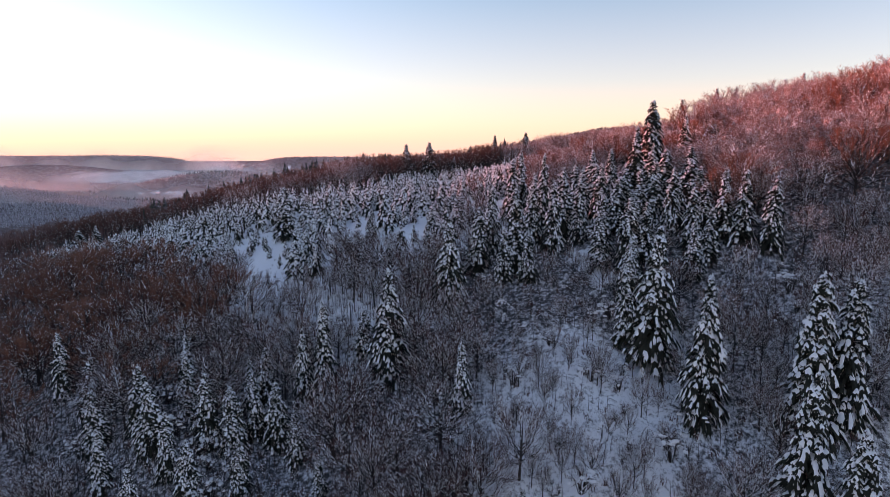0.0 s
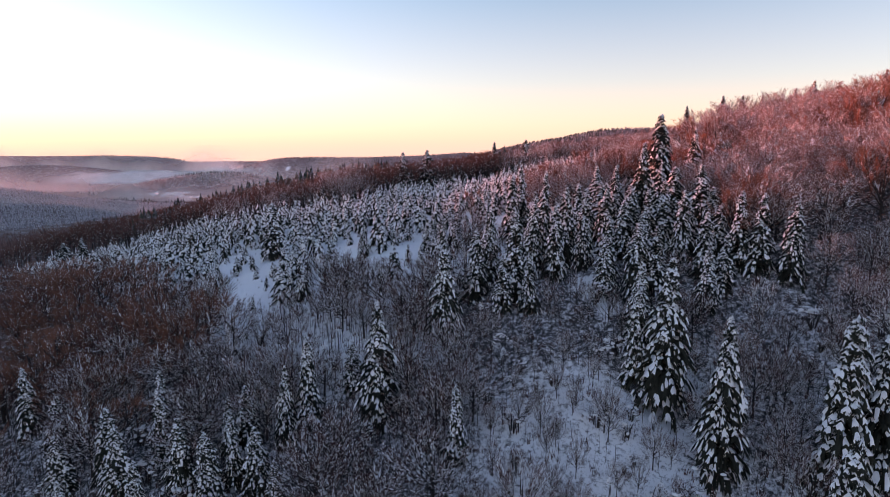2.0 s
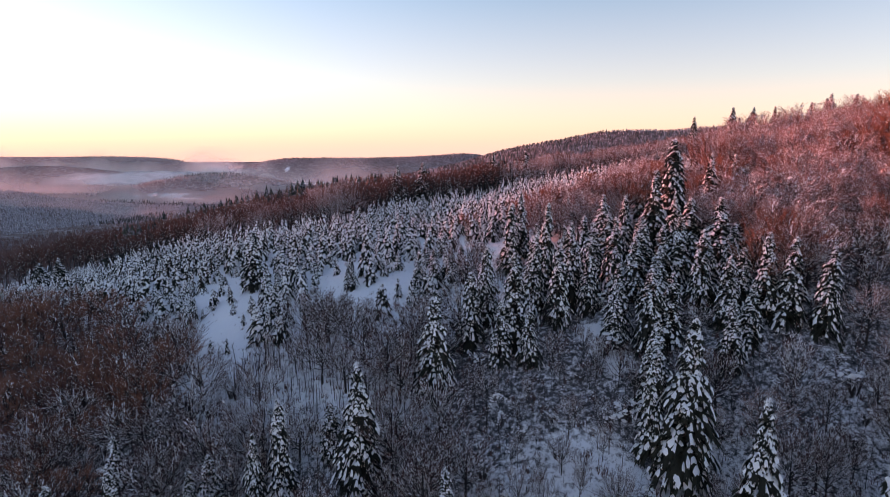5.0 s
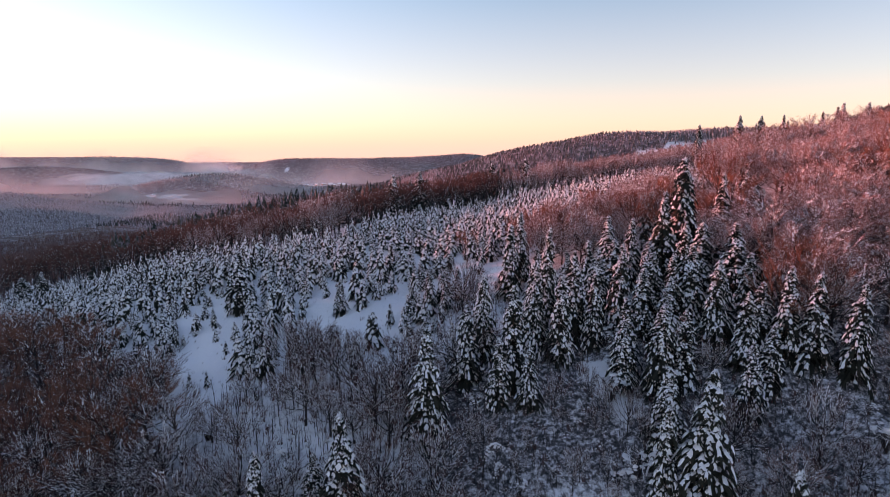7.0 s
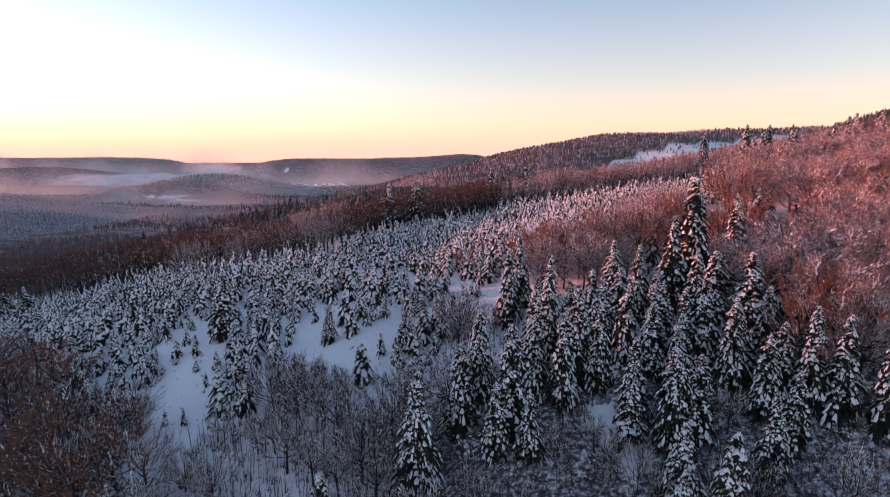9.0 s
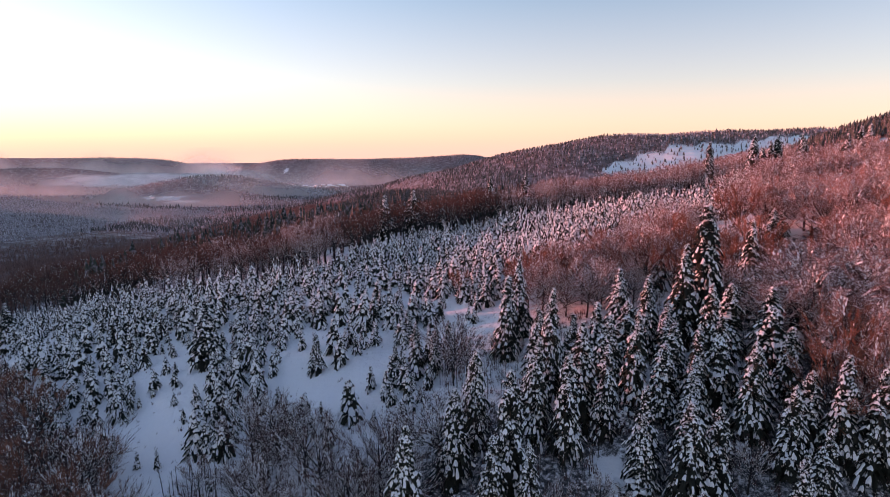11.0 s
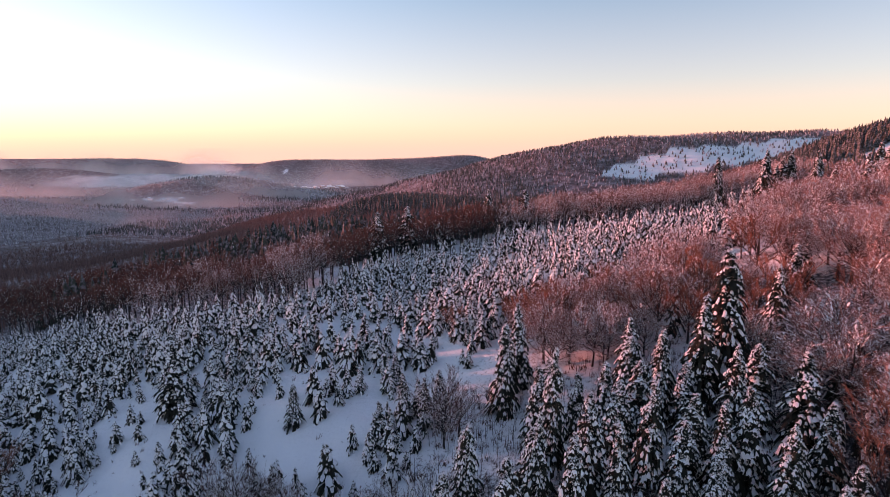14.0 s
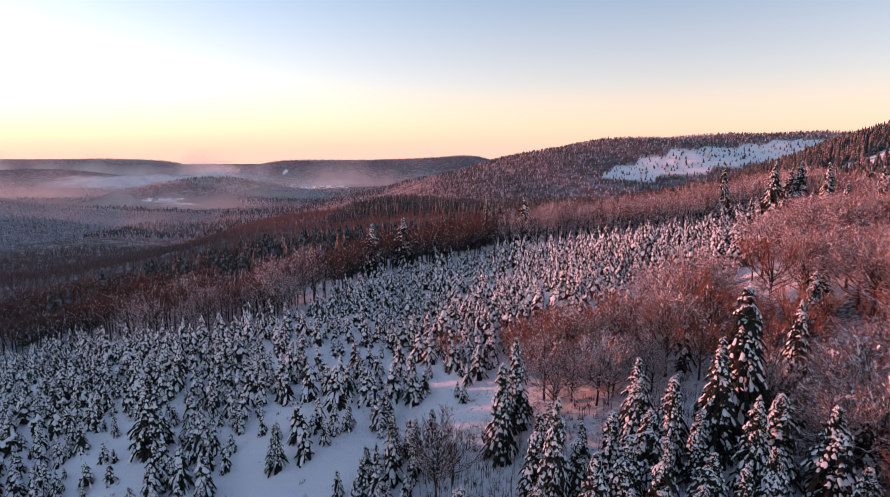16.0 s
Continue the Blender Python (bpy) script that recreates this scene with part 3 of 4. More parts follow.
for k, (x, y, tall) in enumerate((*SLOPE_SPRUCES, *GROVE_SPRUCES, *fill, *LONE_SPRUCES, *THICKET_SPRUCES)):
    tall = tall + (1.0 if x > 88 and y > 160 else 0)
    w = tall / 15 * (1.0 + 0.14 * math.sin(k * 2.3)) * (1.28 if tall < 11 else 1.0)
    bold = k in BOLD
    w *= 1.6 if (x, y) == (-36.4, 127.1) else (1.4 if x < 60 else 1.0) if bold else 1.0
    ob = plant(spruces[7 + k % 2] if y > 128 or (x, y) in DARK else spruces[5 + k % 2] if y < 80 or (x, y) == (1.0, 86.5) else spruces[k % 5], x, y, tall / 15, w, 77.0 * k)
    spots.append((x, y))
    if k >= 69:
        tagged(ob, "snow-laden spruce standing alone on the snowy hill" if k < 99 else "young snow-laden spruce on the snowy slope")
for s in spruces:
    retire(s)

# ---- the plantation: young snow-covered spruces ----
young = [tree_thing("young_spruce", spruce_soup(40 + i, 4.0, 1.15 + 0.1 * i, 0.25, 8, 1.1, 0.14, fine=False, wide=0.21), SPRUCE_MATS, SPRUCE_PARTS,
                    "young spruce thickly covered in snow in the plantation", "spruce", "young spruces of the plantation") for i in range(5)]
young_far = [spruce_soup(60 + i, 4.0, 1.25, 0.45, 5, 1.05, 0.2, fine=False, wide=0.38) for i in range(3)]
x, y, r = scatter(-140, 110, 98, 246, 2.05, 5)
keep = plantation(x, y) & (~open_snow(x, y) | (r.random(len(x)) < 0.3)) & clear_of(x, y, spots, 1.8) & clear_of(x, y, ((-36.4, 126.0), (-36.0, 122.5), (-117, 178)), 3.2)
patchy = np.sin(x * 0.23 + 1.7 * np.sin(y * 0.13)) * np.sin(y * 0.21 + 0.9 * np.sin(x * 0.17))
thin = ease(165, 118, y) * 0.38 + 0.04
keep &= r.random(len(x)) > thin * (1 + 1.3 * patchy)
x, y = x[keep], y[keep]
tall = 2.3 + 3.6 * r.random(len(x)) ** 1.5 + 0.9 * np.sin(x * 0.1) * np.sin(y * 0.09)
order = np.argsort(np.hypot(x + 5, y - 60))
for k, i in enumerate(order[:300]):
    plant(young[k % 5], x[i], y[i], tall[i] / 4, tall[i] / 4 * (0.9 + 0.3 * r.random()), 360 * r.random())
rest = order[300:]
pieces = []
young_far += [spruce_soup(64 + i, 4.0, 1.3, 0.8, 4, 1.2, 0.27, fine=False, wide=0.5) for i in range(3)]
for k in range(6):
    i = rest[(y[rest] > 165) == (k > 2)][k % 3::3]
    pieces.append(spread(young_far[k], np.stack([x[i], y[i], height(x[i], y[i]), r.random(len(i)) * 6.28, tall[i] / 4 * (0.9 + 0.3 * r.random(len(i))), tall[i] / 4], -1)))
stuff("young_spruces", "dense rows of young snow-covered spruces further up the plantation", "spruces", pieces, SPRUCE_MATS)
for s in young:
    retire(s)

# ---- leafless trees ----
BARE_PARTS, BARE_MATS, COPPER_MATS = ("trunk", "crown", "snow"), (beech_mat, twig_mat, snow_mat), (beech_mat, copper_mat, snow_mat)
bare = [tree_thing("leafless_tree", leafless_soup(80 + i, 9, 3.3 + 0.3 * (i % 2), (13, 3, 4, 4), 0.9 - 0.09 * i, 0.034, 0.14 + 0.04 * (i % 3), 0.062, loose=1.1, rise=0.22, run=0.18, tips=0.75), BARE_MATS, BARE_PARTS,
                   "leafless grey-brown tree with snow along its branches", "tree", "leafless trees") for i in range(5)]
RIME_GLOW_MATS, BORDER_MATS = (beech_mat, rime_glow_mat, snow_mat), (beech_mat, border_mat, snow_mat)
frosted = [tree_thing("frosted_tree", leafless_soup(90 + i, 9, 3.5, (12, 3, 5, 4), 1.0, 0.034, 0.12, 0.06, loose=1.6, rise=0.06, run=0.14, tips=1.0), RIME_GLOW_MATS, BARE_PARTS,
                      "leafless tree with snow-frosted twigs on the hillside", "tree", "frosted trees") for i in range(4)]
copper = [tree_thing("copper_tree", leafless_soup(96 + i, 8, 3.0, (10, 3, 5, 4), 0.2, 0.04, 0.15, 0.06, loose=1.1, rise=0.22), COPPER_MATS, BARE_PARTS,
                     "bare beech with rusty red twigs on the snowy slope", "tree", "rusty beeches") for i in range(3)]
bare_far = [leafless_soup(110 + i, 9, 3.3, (5, 2, 3, 3), 0.4, 0.055, 0.18, 0.065, 2, loose=1.1, rise=0.22, run=0.18, tips=0.4) for i in range(3)]
frost_far = [leafless_soup(114 + i, 9, 3.4, (6, 2, 3, 3), 0.75, 0.06, 0.14, 0.09, 2, loose=1.55, rise=0.08, run=0.15, tips=0.7) for i in range(3)]
copper_far = [leafless_soup(118 + i, 9, 3.2, (7, 2, 4, 3), 0.15, 0.07, 0.16, 0.08, 2) for i in range(3)]
border_far = [leafless_soup(122 + i, 9, 2.3, (6, 2, 3, 2), 0.08, 0.075, 0.42, 0.08, 2, loose=1.1, rise=0.25) for i in range(3)]
spruce_far = [spruce_soup(126 + i, 9, 2.3, 0.8, 6, 0.9, 0.2, fine=False, wide=0.6) for i in range(3)]
wood = [(7.5, 138.0, 6.0, 1.0, 2), (-19.5, 101.0, 8.5, 1.3, 0), (-15.5, 99.5, 8.0, 1.2, 0), (-40.0, 104.0, 8.0, 1.2, 0), (22.0, 133.0, 9.0, 1.2, 2), (52.0, 103.0, 12.0, 1.5, 1), (59.0, 99.0, 11.0, 1.3, 1), (26.0, 136.0, 7.5, 1.0, 0)]
x, y, r = scatter(-150, 150, 46, 272, 2.9, 9)
lower = (y < south_edge(x) - 1) & (x < 5 + 5 * np.sin(y * 0.35)) & (x > -12 - (y - 50) * 1.0)
lower |= (x < -12) & (y < south_edge(x)) & (y > 52)
western = (x < -60) & (y > south_edge(x)) & ~plantation(x, y)
eastern = (x > 18) & (y > 118) & (y < south_edge(x)) | (x > 42) & (y > 84) & ~plantation(x, y) & (y < np.minimum(250, north_edge(x)))
northern = (y > north_edge(x) + 2) & (x < 130) & (y < north_edge(x) + np.where(x > 40, 34, 26))
inside = (lower | western | eastern | northern) & ~open_snow(x, y) & clear_of(x, y, spots, 2.2) & (np.abs(x) < 0.88 * y + 12)
flank = (x > 31) & (y > 50) & (y < 96) & ~eastern
inside |= flank & clear_of(x, y, spots, 1.8) & (np.abs(x) < 0.88 * y + 12)
thin_wood = (x > 0) & (x < 34) & (y > 48) & (y < 86) & ~lower & ~flank
inside |= thin_wood & clear_of(x, y, spots, 1.8) & (r.random(len(x)) < 0.75)
for sx, sy in spots:
    inside &= ~((np.abs(x - sx) < 2.6) & (y < sy) & (y > sy - (7.5 if sy < 85 else 5.0)))
drop = r.random(len(x)) < np.where(lower & (x > -30) & (y > 83), 0.62, np.where(flank, 0.4, np.where(lower, np.where(x > -28, 0.4, 0.15), np.where(eastern, np.where((x < 52) & (y < 142), 0.4, 0.62), np.where(western, 0.45, 0.12)))))
for i in np.flatnonzero(inside & ~drop):
    if eastern[i] and r.random() < (0.1 if x[i] > 55 else 0.06):
        wood.append((x[i], y[i], 5 + 3 * r.random(), 0.9, 4))
    elif eastern[i]:
        red = np.hypot(x[i] - 36, (y[i] - 130) * 1.3) < 15 and r.random() < 0.55 or math.sin(x[i] * 0.11 + y[i] * 0.07) * math.sin(y[i] * 0.13 - x[i] * 0.04) + 1.3 * (r.random() - 0.5) > 0.45
        wood.append((x[i], y[i], 6.0 + 4.5 * r.random() + (2.2 if x[i] > 72 and y[i] < 160 else 1.5 if x[i] > 58 and y[i] < 150 else -1.5 if y[i] > 175 else 0), 1.05 + 0.35 * r.random(), 2 if red else 1))
    elif thin_wood[i]:
        wood.append((x[i], y[i], 3 + 3 * r.random(), 0.7, 0))
    elif flank[i]:
        wood.append((x[i], y[i], 4.5 + 4 * r.random(), 0.9, 1 if y[i] > 70 and r.random() < 0.5 else 0))
    elif northern[i]:
        wood.append((x[i], y[i], (7.5 if x[i] > 50 else 9.5 if x[i] > -40 else 8) + (2.5 if x[i] > 50 else 3) * r.random(), 0.95 if x[i] < 50 else 1.2, 1 if (x[i] > 24 and r.random() < 0.8) or (-78 < x[i] < -26 and r.random() < 0.45) else 3))
    elif western[i]:
        wood.append((x[i], y[i], (5.0 if x[i] > -145 and y[i] < 182 else 8.0) + 3 * r.random(), 1.15, 0 if r.random() < 0.3 else 3))
    else:
        # western trees: some in brighter copper, warm glow given as twig colour
        wood.append((x[i], y[i], 5 + 4.5 * r.random() ** 1.3, 1.0 + 0.6 * r.random(), 2 if x[i] < -34 and y[i] > 72 and r.random() < 0.38 else 0))
wood = np.array(wood)
near = np.hypot(wood[:, 0] - 5, wood[:, 1] - 55)
order = np.argsort(near)
kinds = {0: (bare, 9.0, 260), 1: (frosted, 9.0, 210), 2: (copper, 8.0, 150), 3: (copper, 8.0, 0), 4: (copper, 8.0, 0)}
taken = {0: 0, 1: 0, 2: 0, 3: 0, 4: 0}
left = []
for i in order:
    x0, y0, tall, wide, kind = wood[i]
    models, base, most = kinds[int(kind)]
    if taken[int(kind)] < most:
        taken[int(kind)] += 1
        plant(models[i % len(models)], x0, y0, tall / base, tall / base * wide * (0.9 + 0.25 * r.random()), 360 * r.random())
    else:
        left.append(i)
left = np.array(left)
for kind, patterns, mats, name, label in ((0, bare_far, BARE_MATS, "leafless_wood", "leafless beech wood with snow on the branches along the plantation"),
                                          (1, frost_far, RIME_GLOW_MATS, "frosted_wood", "snow-frosted leafless wood on the hilltop"),
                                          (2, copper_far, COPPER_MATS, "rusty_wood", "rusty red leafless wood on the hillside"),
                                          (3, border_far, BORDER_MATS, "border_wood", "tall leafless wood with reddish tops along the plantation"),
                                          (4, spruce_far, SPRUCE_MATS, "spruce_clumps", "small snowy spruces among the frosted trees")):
    w = wood[left][wood[left][:, 4] == kind]
    if len(w):
        pieces = []
        for k, p in enumerate(patterns):
            q = w[k::3]
            pieces.append(spread(p, np.stack([q[:, 0], q[:, 1], height(q[:, 0], q[:, 1]), r.random(len(q)) * 6.28, q[:, 2] / 9 * q[:, 3], q[:, 2] / 9], -1)))
        stuff(name, label, "wood", pieces, mats)
for s in (*bare, *frosted, *copper):
    retire(s)

# ---- bushes and saplings on the lower slope ----
bushes = [tree_thing("bush", shrub_soup(130 + i, 2.0, 18, 16), BARE_MATS, ("stem", "crown", "snow"),
                     "bush bent down by clumps of snow", "bush", "snowy bushes") for i in range(3)]
x, y, r = scatter(-50, 60, 50, 120, 2.9, 21)
keep = clear_of(x, y, spots, 1.5) & (np.abs(x) < 0.85 * y) & (y < south_edge(x)) & (r.random(len(x)) < np.where(np.hypot(x - 18, y - 67) < 13, 0.65, np.where(x > 2, np.where(y > 75, 0.15, 0.45), 0.32)))
for k, i in enumerate(np.flatnonzero(keep)):
    q = 0.6 + 1.2 * r.random() ** 1.5
    plant(bushes[k % 3], x[i], y[i], q, q * (0.9 + 0.5 * r.random()), 360 * r.random())
for s in bushes:
    retire(s)


def bent_soup(seed, tall, reach):
    """A young tree bowed over by its load of snow: slot 0 stem, 1 twigs, 2 snow."""
    r, soup = np.random.default_rng(seed), Soup()
    k = np.linspace(0, 1, 8)
    line = np.stack([reach * k ** 1.8, 0.25 * np.sin(3 * k) * reach * 0.4, tall * np.sin(k * 2.35) / 1.0 - 0.3 * (k == 0)], -1)
    tube(soup, line, 0.07 - 0.055 * k, 4, 0)
    for j in range(26):
        q = 0.25 + 0.75 * r.random()
        p = np.array([np.interp(q, k, line[:, c]) for c in range(3)])
        e = p + ((r.random() - 0.3) * 1.1, (r.random() - 0.5) * 1.6, -0.2 - 0.5 * r.random())
        soup.add([p - (0.02, 0.02, 0), p + (0.02, 0.02, 0), e], [(0, 1, 2)], 1)
        blob(soup, r, p * 0.6 + e * 0.4 + (0, 0, 0.05), 0.08 + 0.1 * r.random(), 2)
    for q in np.linspace(0.3, 1, 14):
        blob(soup, r, [np.interp(q, k, line[:, c]) + (0.1 if c == 2 else 0) for c in range(3)], 0.12 + 0.1 * r.random(), 2)
    return soup


bowed = [tree_thing("bowed_sapling", bent_soup(190 + i, 3.2, 2.4), BARE_MATS, ("stem", "crown", "snow"),
                    "young tree bowed over under thick white snow", "sapling", "bowed saplings") for i in range(2)]
for k, (x, y, q, turn) in enumerate(((7.6, 80.5, 1.25, 20), (9.0, 79.0, 0.9, 70), (17.5, 71.5, 0.9, 150), (21.0, 70.0, 0.8, 200), (19.0, 62.0, 0.9, 240), (-6.0, 61.0, 0.7, 60), (-12.5, 64.5, 0.7, 10), (2.0, 62.5, 0.6, 100), (23.5, 61.5, 0.8, 300), (41.0, 88.5, 0.9, 0))):
    plant(bowed[k % 2], x, y, q, q, turn)
for s in bowed:
    retire(s)
sapling = []
for i in range(4):
    q = Soup()
    g = np.random.default_rng(150 + i)
    b = (g.random(2) - 0.5) * 0.5
    tube(q, [(0, 0, -0.2), (b[0] * 0.4, b[1] * 0.4, 1.5), (b[0], b[1], 3.0)], (0.045, 0.035, 0.012), 3, 0)
    for j in range(9):
        z = 1.0 + 1.9 * g.random()
        p = np.array((b[0] * z / 3, b[1] * z / 3, z))
        e = p + ((g.random() - 0.5) * 0.9, (g.random() - 0.5) * 0.9, 0.3 + 0.4 * g.random())
        q.add([p - (0.022, 0, 0), p + (0.022, 0, 0), e], [(0, 1, 2)], 1)
        if g.random() < 0.35:
            q.add([p - (0.06, 0, -0.02), p + (0.06, 0, 0.02), (p + e) / 2 + (0, 0, 0.05)], [(0, 1, 2)], 2)
    sapling.append(q)
x, y, r = scatter(-66, 64, 44, 118, 1.15, 23)
keep = (y < south_edge(x)) & (r.random(len(x)) < np.where(np.hypot(x - 18, y - 67) < 13, 0.25, np.where(x < 2, 0.85, 0.6))) & clear_of(x, y, spots, 1.0) & (np.abs(x) < 0.85 * y) & ~(open_snow(x, y) & (y > 80))
x, y = x[keep], y[keep]
pieces = []
for k in range(4):
    a, b = x[k::4], y[k::4]
    q = (0.5 + 0.6 * r.random(len(a))) * np.where(a < 3, 1.2, 1.0)
    pieces.append(spread(sapling[k], np.stack([a, b, height(a, b), r.random(len(a)) * 6.28, q, q], -1)))
stuff("saplings", "thin dark saplings standing in the snow", "saplings", pieces, BARE_MATS)

# ---- low undergrowth between the trees ----
tufts = []
for i in range(4):
    q, g = Soup(), np.random.default_rng(170 + i)
    for j in range(9):
        t, h = g.random() * 6.283, 0.5 + 0.7 * g.random()
        p = np.array((g.random() - 0.5, g.random() - 0.5, -0.1)) * 0.7
        e = p + (math.cos(t) * 0.45 * g.random(), math.sin(t) * 0.45 * g.random(), h)
        q.add([p - (0.04, 0.02, 0), p + (0.04, 0.02, 0), e], [(0, 1, 2)], 1)
        if j % 4 == 0:
            c, w = (p + e) / 2, 0.06 + 0.08 * g.random()
            q.add([c + (w, 0, 0), c + (-w * 0.6, w, 0), c + (-w * 0.6, -w, 0), c + (0, 0, w)], [(0, 1, 3), (1, 2, 3), (2, 0, 3)], 2)
    tufts.append(q)
x, y, r = scatter(-66, 66, 44, 122, 1.25, 27)
keep = (y < south_edge(x)) & (r.random(len(x)) < np.where(np.hypot(x - 18, y - 67) < 13, 0.3, np.where(x < 2, 0.9, 0.7))) & (np.abs(x) < 0.85 * y) & ~(open_snow(x, y) & (y > 80))
x, y = x[keep], y[keep]
pieces = []
for k in range(4):
    a, b = x[k::4], y[k::4]
    q = 0.6 + 0.8 * r.random(len(a))
    pieces.append(spread(tufts[k], np.stack([a, b, height(a, b), r.random(len(a)) * 6.28, q, q], -1)))
x, y, r = scatter(-95, 30, 96, 165, 2.3, 29)
keep = plantation(x, y) & (r.random(len(x)) < 0.4)
x, y = x[keep], y[keep]
for k in range(4):
    a, b = x[k::4], y[k::4]
    q = 0.35 + 0.6 * r.random(len(a)) ** 2
    pieces.append(spread(tufts[k], np.stack([a, b, height(a, b), r.random(len(a)) * 6.28, q, q], -1)))
stuff("undergrowth", "brown brambles and twigs poking out of the snow", "undergrowth", pieces, BARE_MATS)


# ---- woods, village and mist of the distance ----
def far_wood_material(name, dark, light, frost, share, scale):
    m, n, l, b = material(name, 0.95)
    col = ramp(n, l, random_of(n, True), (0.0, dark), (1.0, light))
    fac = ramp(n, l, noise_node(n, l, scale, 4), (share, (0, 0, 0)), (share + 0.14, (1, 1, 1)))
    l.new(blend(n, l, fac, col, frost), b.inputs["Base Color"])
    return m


far_spruce_mat = far_wood_material("far_spruce", (0.025, 0.035, 0.03), (0.07, 0.075, 0.06), (0.24, 0.235, 0.265), 0.48, 0.9)
far_bare_mat = far_wood_material("far_bare", (0.12, 0.066, 0.062), (0.3, 0.16, 0.142), (0.34, 0.26, 0.265), 0.55, 0.8)
# frost grey, kept this pale to carry the haze of distance too
far_pale_mat = far_wood_material("far_frost_haze", (0.2, 0.18, 0.2), (0.34, 0.31, 0.34), (0.48, 0.46, 0.5), 0.44, 0.4)


def cone_soup(seed, tiers, sides):
    """A distant spruce 10 m high: ragged tiers, slot 0."""
    r, soup = np.random.default_rng(seed), Soup()
    for i in range(tiers):
        k = i / tiers
        z, top, w = 0.4 + 9.0 * k, min(10.0, 0.4 + 9.0 * k + 9.0 / tiers * 1.7), 2.1 * (1 - k) + 0.35
        a = np.arange(sides) * 2 * math.pi / sides + r.random()
        q = w * (0.65 + 0.6 * r.random(sides))
        v = np.stack([np.cos(a) * q, np.sin(a) * q, z - 0.5 + r.random(sides)], -1)
        soup.add(np.concatenate([v, [[0, 0, top]]]), [(j, (j + 1) % sides, sides) for j in range(sides)], 0)
    return soup


def puff_soup(seed, shards, thick):
    """A distant leafless crown 10 m high: a fan of thin shards on a stem, slot 0."""
    r, soup = np.random.default_rng(seed), Soup()
    soup.add([(-0.15, 0, 0), (0.15, 0, 0), (0, 0, 6)], [(0, 1, 2)], 0)
    for i in range(shards):
        t, h = r.random() * 6.283, 2.5 + 3.5 * r.random()
        e = np.array((math.cos(t) * 2.6 * r.random() ** 0.5, math.sin(t) * 2.6 * r.random() ** 0.5, 7.0 + 3.0 * r.random()))
        e[2] -= 0.25 * (e[0] ** 2 + e[1] ** 2)
        p = np.array((e[0] * 0.3, e[1] * 0.3, h))
        k = (r.random(3) - 0.5) * thick
        soup.add([p - k * 0.5, p + k * 0.5, e], [(0, 1, 2)], 0)
    return soup


def ring(lo, hi, gap, seed):
    x, y, r = scatter(-0.95 * hi, 0.95 * hi, 60, hi, gap, seed)
    d = np.hypot(x, y)
    keep = (d > lo) & (d < hi) & (np.abs(x) < 0.93 * y + 20)
    return x[keep], y[keep], r


def on_slope(x, y):
    return plantation(x, y) | (np.hypot(x * 0.8, y - 110) < 130) & (y < north_edge(x) + 36) & (x > -150)


groves = ((190, 430, 3.7, 4, 6, 17, 0.9), (430, 820, 5.0, 2, 5, 14, 0.95), (820, 1700, 7.4, 2, 5, 8, 0.58), (1700, 2900, 15, 1, 4, 5, 0.85), (2900, 4500, 20, 1, 4, 4, 0.75))
sets = {"spruce": [], "bare": [], "pale": []}
for k, (lo, hi, gap, tiers, sides, shards, size) in enumerate(groves):
    x, y, r = ring(lo, hi, gap, 300 + k)
    keep = ~on_slope(x, y) & (~clearing(x, y) | (r.random(len(x)) < np.where(y < 600, 0.12, np.where(y < 1400, 0.4, 0.06))))
    x, y = x[keep], y[keep]
    z = height(x, y)
    mix = np.sin(x * 0.012 + 1.5 * np.sin(y * 0.008)) + np.sin(y * 0.011 + x * 0.006) + 0.9 * (r.random(len(x)) - 0.5) + 1.2 * ((x > 50) & (y > 300) & (y < 850)) + 0.5 * ((x > -190) & (y > 330) & (y < 1000)) + 0.6 * ((x > 0) & (y > 800)) + 1.8 * ((x > 5) & (y > 255) & (y < 430)) - 0.15 * (y < 450) - 2.2 * ((x < -120) & (y < 900)) - 1.1 * ((x < -60) & ((y < 340) | (x < -190)) & (y < 620))
    # the frosted western slope; past 850 m pale trees also stand in for haze
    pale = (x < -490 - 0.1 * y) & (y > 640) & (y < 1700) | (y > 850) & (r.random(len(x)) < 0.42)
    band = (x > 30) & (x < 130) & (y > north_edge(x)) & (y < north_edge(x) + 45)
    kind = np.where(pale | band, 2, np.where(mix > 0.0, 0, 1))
    cones, puffs = [cone_soup(320 + j, tiers, sides) for j in range(2)], [puff_soup(330 + j, shards, 0.42 + 0.12 * k + 0.08 * k * k) for j in range(2)]
    for key, code in (("spruce", 0), ("bare", 1), ("pale", 2)):
        for j in range(2):
            i = np.flatnonzero(kind == code)[j::2]
            tall = (0.75 + 0.55 * r.random(len(i))) * (1.15 if code == 0 else 0.9) * np.where((x[i] > 55) & (y[i] < 330), 0.75, 1.0)
            pattern = puffs[j] if code == 1 or (code == 2 and lo < 400) else cones[j]
            sets[key].append(spread(pattern, np.stack([x[i], y[i], z[i] - 0.5, r.random(len(i)) * 6.28, tall * size, tall * (0.55 if lo == 820 else min(1.0, size + 0.1))], -1)))
stuff("far_spruce_forest", "dark snow-dusted spruce forest on the distant ridges", "forest", sets["spruce"], [far_spruce_mat])
stuff("far_leafless_forest", "brown leafless forest in the basin and on the spur", "forest", sets["bare"], [far_bare_mat])
stuff("far_frosted_forest", "pale frosted forest on the distant slopes, with haze in its colour", "forest", sets["pale"], [far_pale_mat])


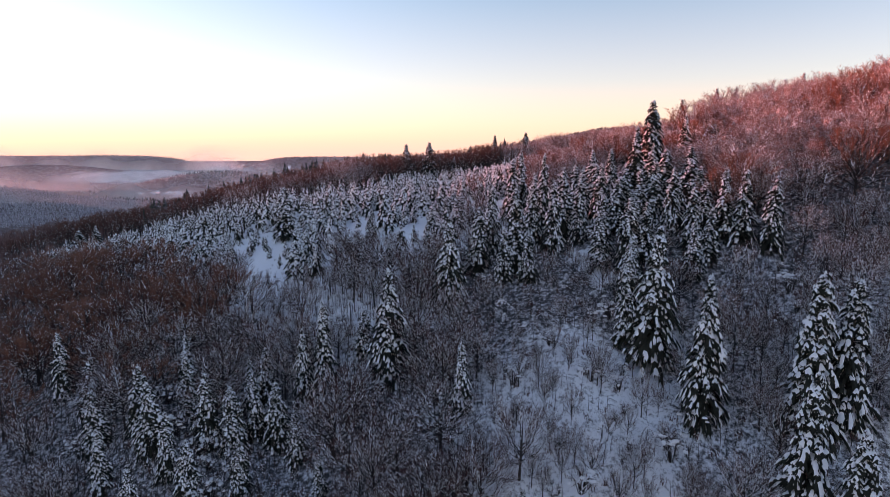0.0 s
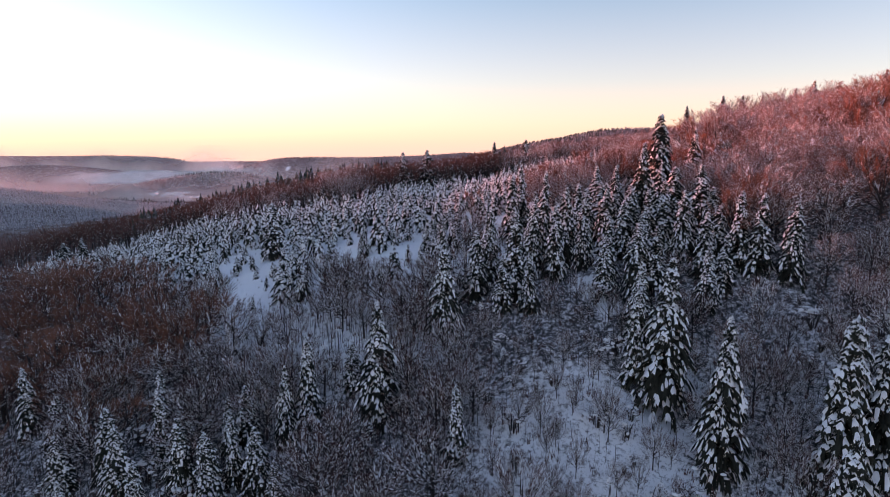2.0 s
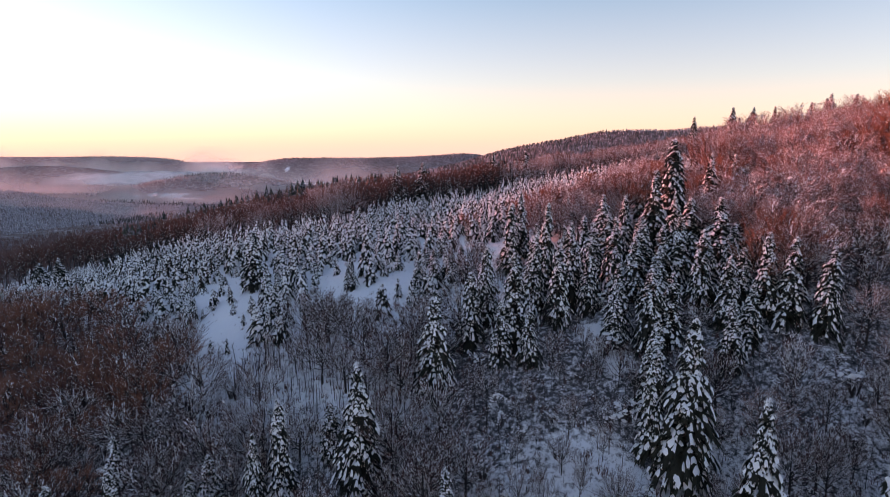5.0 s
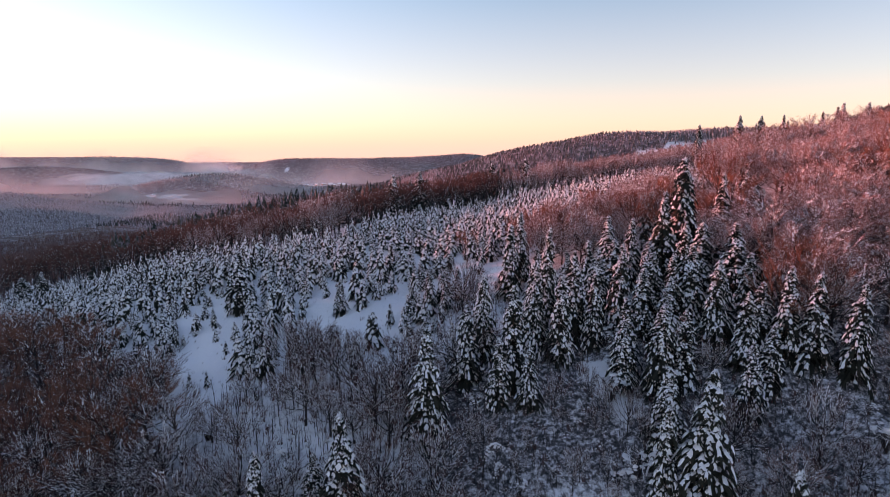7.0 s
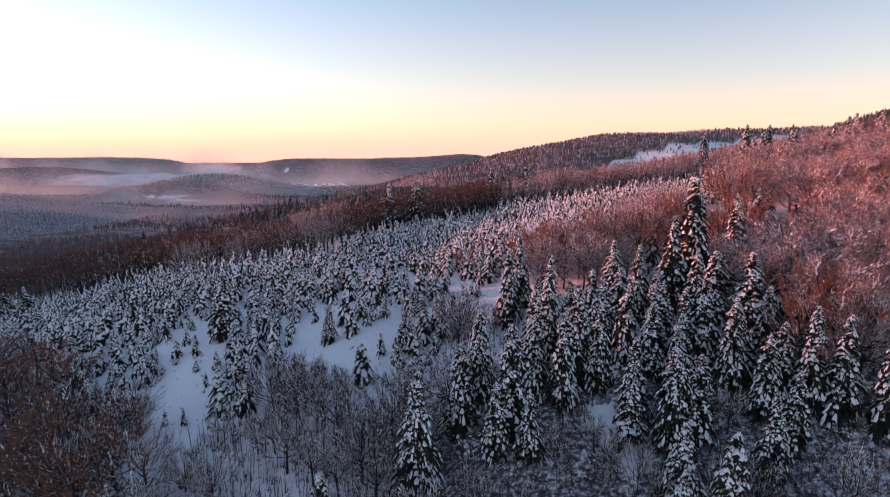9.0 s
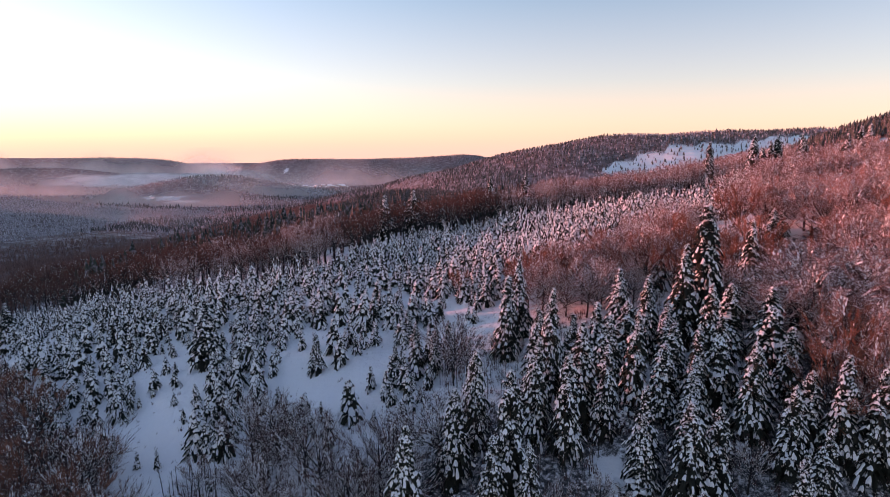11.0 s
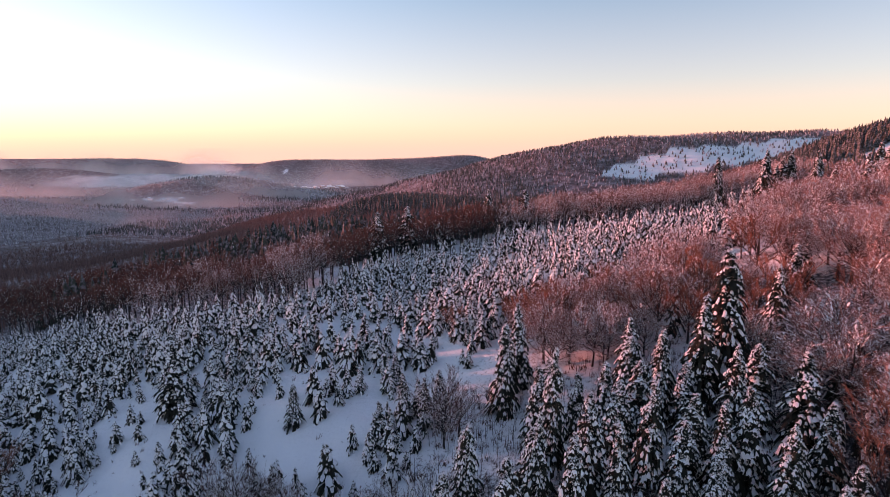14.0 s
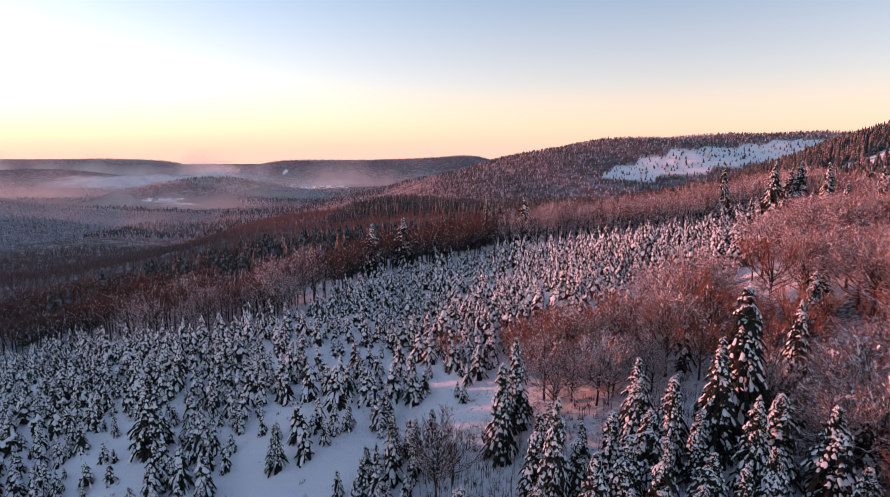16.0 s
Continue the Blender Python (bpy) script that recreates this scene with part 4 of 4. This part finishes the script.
# ---- houses of the village and the town ----
wall_mats = []
for tint in ((0.55, 0.5, 0.45), (0.62, 0.6, 0.58), (0.4, 0.32, 0.27)):
    m, n, l, b = material("plaster", 0.9)
    l.new(ramp(n, l, noise_node(n, l, 0.6), (0.3, tuple(0.85 * c for c in tint)), (0.7, tint)), b.inputs["Base Color"])
    wall_mats.append(m)


def house(long, wide, tall, wall_mat):
    """A plain house with a steep snow-covered roof that overhangs its walls."""
    root = tagged(new("house"), "small house with a snow-covered gable roof in the valley", "house", "houses in the valley")
    a, b, e = long / 2, wide / 2, wide * 0.42
    v = [(-a, -b, -4), (a, -b, -4), (a, b, -4), (-a, b, -4), (-a, -b, tall), (a, -b, tall), (a, b, tall), (-a, b, tall), (-a, 0, tall + e), (a, 0, tall + e)]
    t = [(0, 1, 5), (0, 5, 4), (1, 2, 6), (1, 6, 5), (2, 3, 7), (2, 7, 6), (3, 0, 4), (3, 4, 7), (5, 6, 9), (7, 4, 8)]
    part("wall", mesh_of("wall", v, t, [wall_mat]), root)
    o, q = 0.7, 0.6
    v = [(x, y, z + d) for d in (0, q) for x in (-a - o, a + o) for y, z in ((-b - o, tall - 0.5), (0, tall + e + 0.1), (b + o, tall - 0.5))]
    t = []
    for i, j in ((6, 7), (7, 8)):
        t += [(i, i + 3, j + 3), (i, j + 3, j)]
    for i, j in ((0, 1), (1, 2)):
        t += [(i, j + 3, i + 3), (i, j, j + 3)]
    t += [(0, 3, 9), (0, 9, 6), (2, 8, 11), (2, 11, 5), (0, 6, 7), (0, 7, 1), (1, 7, 8), (1, 8, 2), (3, 4, 10), (3, 10, 9), (4, 5, 11), (4, 11, 10)]
    part("roof", mesh_of("roof", v, t, [snow_mat]), root, "thick white snow on the roof")
    return root


homes = [house(13, 9, 5, wall_mats[0]), house(16, 10, 6, wall_mats[1]), house(24, 11, 6, wall_mats[2])]
r = np.random.default_rng(61)
for k in range(52):
    if k < 20:
        x, y = (-1085 + 140 * (r.random() - 0.5), 2110 + 90 * (r.random() - 0.5)) if k < 12 else (-910 + 120 * (r.random() - 0.5), 1930 + 60 * (r.random() - 0.5))
    else:
        x, y = -800 + 560 * (r.random() - 0.5), 2930 + 170 * (r.random() - 0.5)
    copy_thing(homes[k % 3], pose(x, y, float(height(x, y)) + 1.0, 0, 0, 180 * r.random()))
for h in homes:
    retire(h)


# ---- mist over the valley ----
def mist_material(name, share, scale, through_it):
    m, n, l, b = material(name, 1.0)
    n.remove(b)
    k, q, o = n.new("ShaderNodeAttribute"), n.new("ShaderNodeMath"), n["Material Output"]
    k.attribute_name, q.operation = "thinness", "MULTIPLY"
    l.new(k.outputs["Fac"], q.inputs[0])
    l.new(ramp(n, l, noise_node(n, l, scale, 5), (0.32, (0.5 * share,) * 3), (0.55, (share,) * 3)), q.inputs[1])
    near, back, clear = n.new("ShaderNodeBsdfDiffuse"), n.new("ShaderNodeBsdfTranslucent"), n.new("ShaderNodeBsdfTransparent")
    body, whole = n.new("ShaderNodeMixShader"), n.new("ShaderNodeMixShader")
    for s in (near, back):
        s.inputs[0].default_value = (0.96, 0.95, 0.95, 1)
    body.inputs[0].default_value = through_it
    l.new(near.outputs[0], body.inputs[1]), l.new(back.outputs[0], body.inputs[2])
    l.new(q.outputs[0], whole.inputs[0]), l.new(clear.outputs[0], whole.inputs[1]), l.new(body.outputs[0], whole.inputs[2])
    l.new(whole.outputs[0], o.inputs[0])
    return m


def veil(name, label, a, b, low, high, mat, seed, flat=0.0, ends=0.2, lean=90.0):
    """An upright bank of mist from a to b that thins out upwards and towards its ends."""
    u, w = np.meshgrid(np.linspace(0, 1, 97), np.linspace(0, 1, 17), indexing="ij")
    wave = 0.07 * np.sin(u * 23 + seed) + 0.05 * np.sin(u * 57 + 2 * seed) + 0.1 * np.sin(u * 9 + seed)
    fade = ease(1.0, 0.25 + flat, w + wave * (1 - flat)) * ease(0, ends, u) * ease(1, 1 - ends, u)
    x, y = a[0] + (b[0] - a[0]) * u, a[1] + (b[1] - a[1]) * u + 60 * np.sin(u * 11 + seed) + lean * w
    v = np.stack([x, y, low + (high - low) * w], -1).reshape(-1, 3)
    g = np.arange(97 * 17).reshape(97, 17)
    t = np.concatenate([np.stack([g[:-1, :-1], g[1:, :-1], g[1:, 1:]], -1).reshape(-1, 3), np.stack([g[:-1, :-1], g[1:, 1:], g[:-1, 1:]], -1).reshape(-1, 3)])
    ob = tagged(new(name, mesh_of(name, v, t, [mat], smooth=True)), label, "mist", kind="stuff")
    k = ob.data.attributes.new("thinness", "FLOAT", "POINT")
    k.data.foreach_set("value", fade.ravel().astype(np.float32))
    return ob


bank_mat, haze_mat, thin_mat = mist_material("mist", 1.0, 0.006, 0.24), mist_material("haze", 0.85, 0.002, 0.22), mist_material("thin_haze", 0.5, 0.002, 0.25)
veil("mist_bank", "white mist lying in the valley", (-2350, 2860), (-850, 2920), -140, -56, bank_mat, 1, 0.5, 0.3, 330.0)
veil("mist_wisp", "low wisps of mist over the valley floor", (-1900, 2650), (-1250, 2710), -150, -100, bank_mat, 4, 0.1, 0.4, 200.0)
veil("mist_plume", "bright mist rising in the gap between the hills", (-1640, 3280), (-1080, 3360), -120, -8, bank_mat, 3, 0.1, 0.35, 240.0)
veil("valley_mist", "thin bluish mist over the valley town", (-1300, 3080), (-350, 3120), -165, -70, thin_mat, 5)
# haze veils: translucent sheets added to pale the hills with distance
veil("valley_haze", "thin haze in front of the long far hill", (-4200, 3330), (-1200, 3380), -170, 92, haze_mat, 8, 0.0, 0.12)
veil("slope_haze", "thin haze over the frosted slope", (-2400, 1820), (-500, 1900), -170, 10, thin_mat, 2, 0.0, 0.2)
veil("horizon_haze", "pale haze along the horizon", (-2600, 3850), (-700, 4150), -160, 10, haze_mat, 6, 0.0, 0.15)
air_mat = mist_material("faint_haze", 0.4, 0.002, 0.25)
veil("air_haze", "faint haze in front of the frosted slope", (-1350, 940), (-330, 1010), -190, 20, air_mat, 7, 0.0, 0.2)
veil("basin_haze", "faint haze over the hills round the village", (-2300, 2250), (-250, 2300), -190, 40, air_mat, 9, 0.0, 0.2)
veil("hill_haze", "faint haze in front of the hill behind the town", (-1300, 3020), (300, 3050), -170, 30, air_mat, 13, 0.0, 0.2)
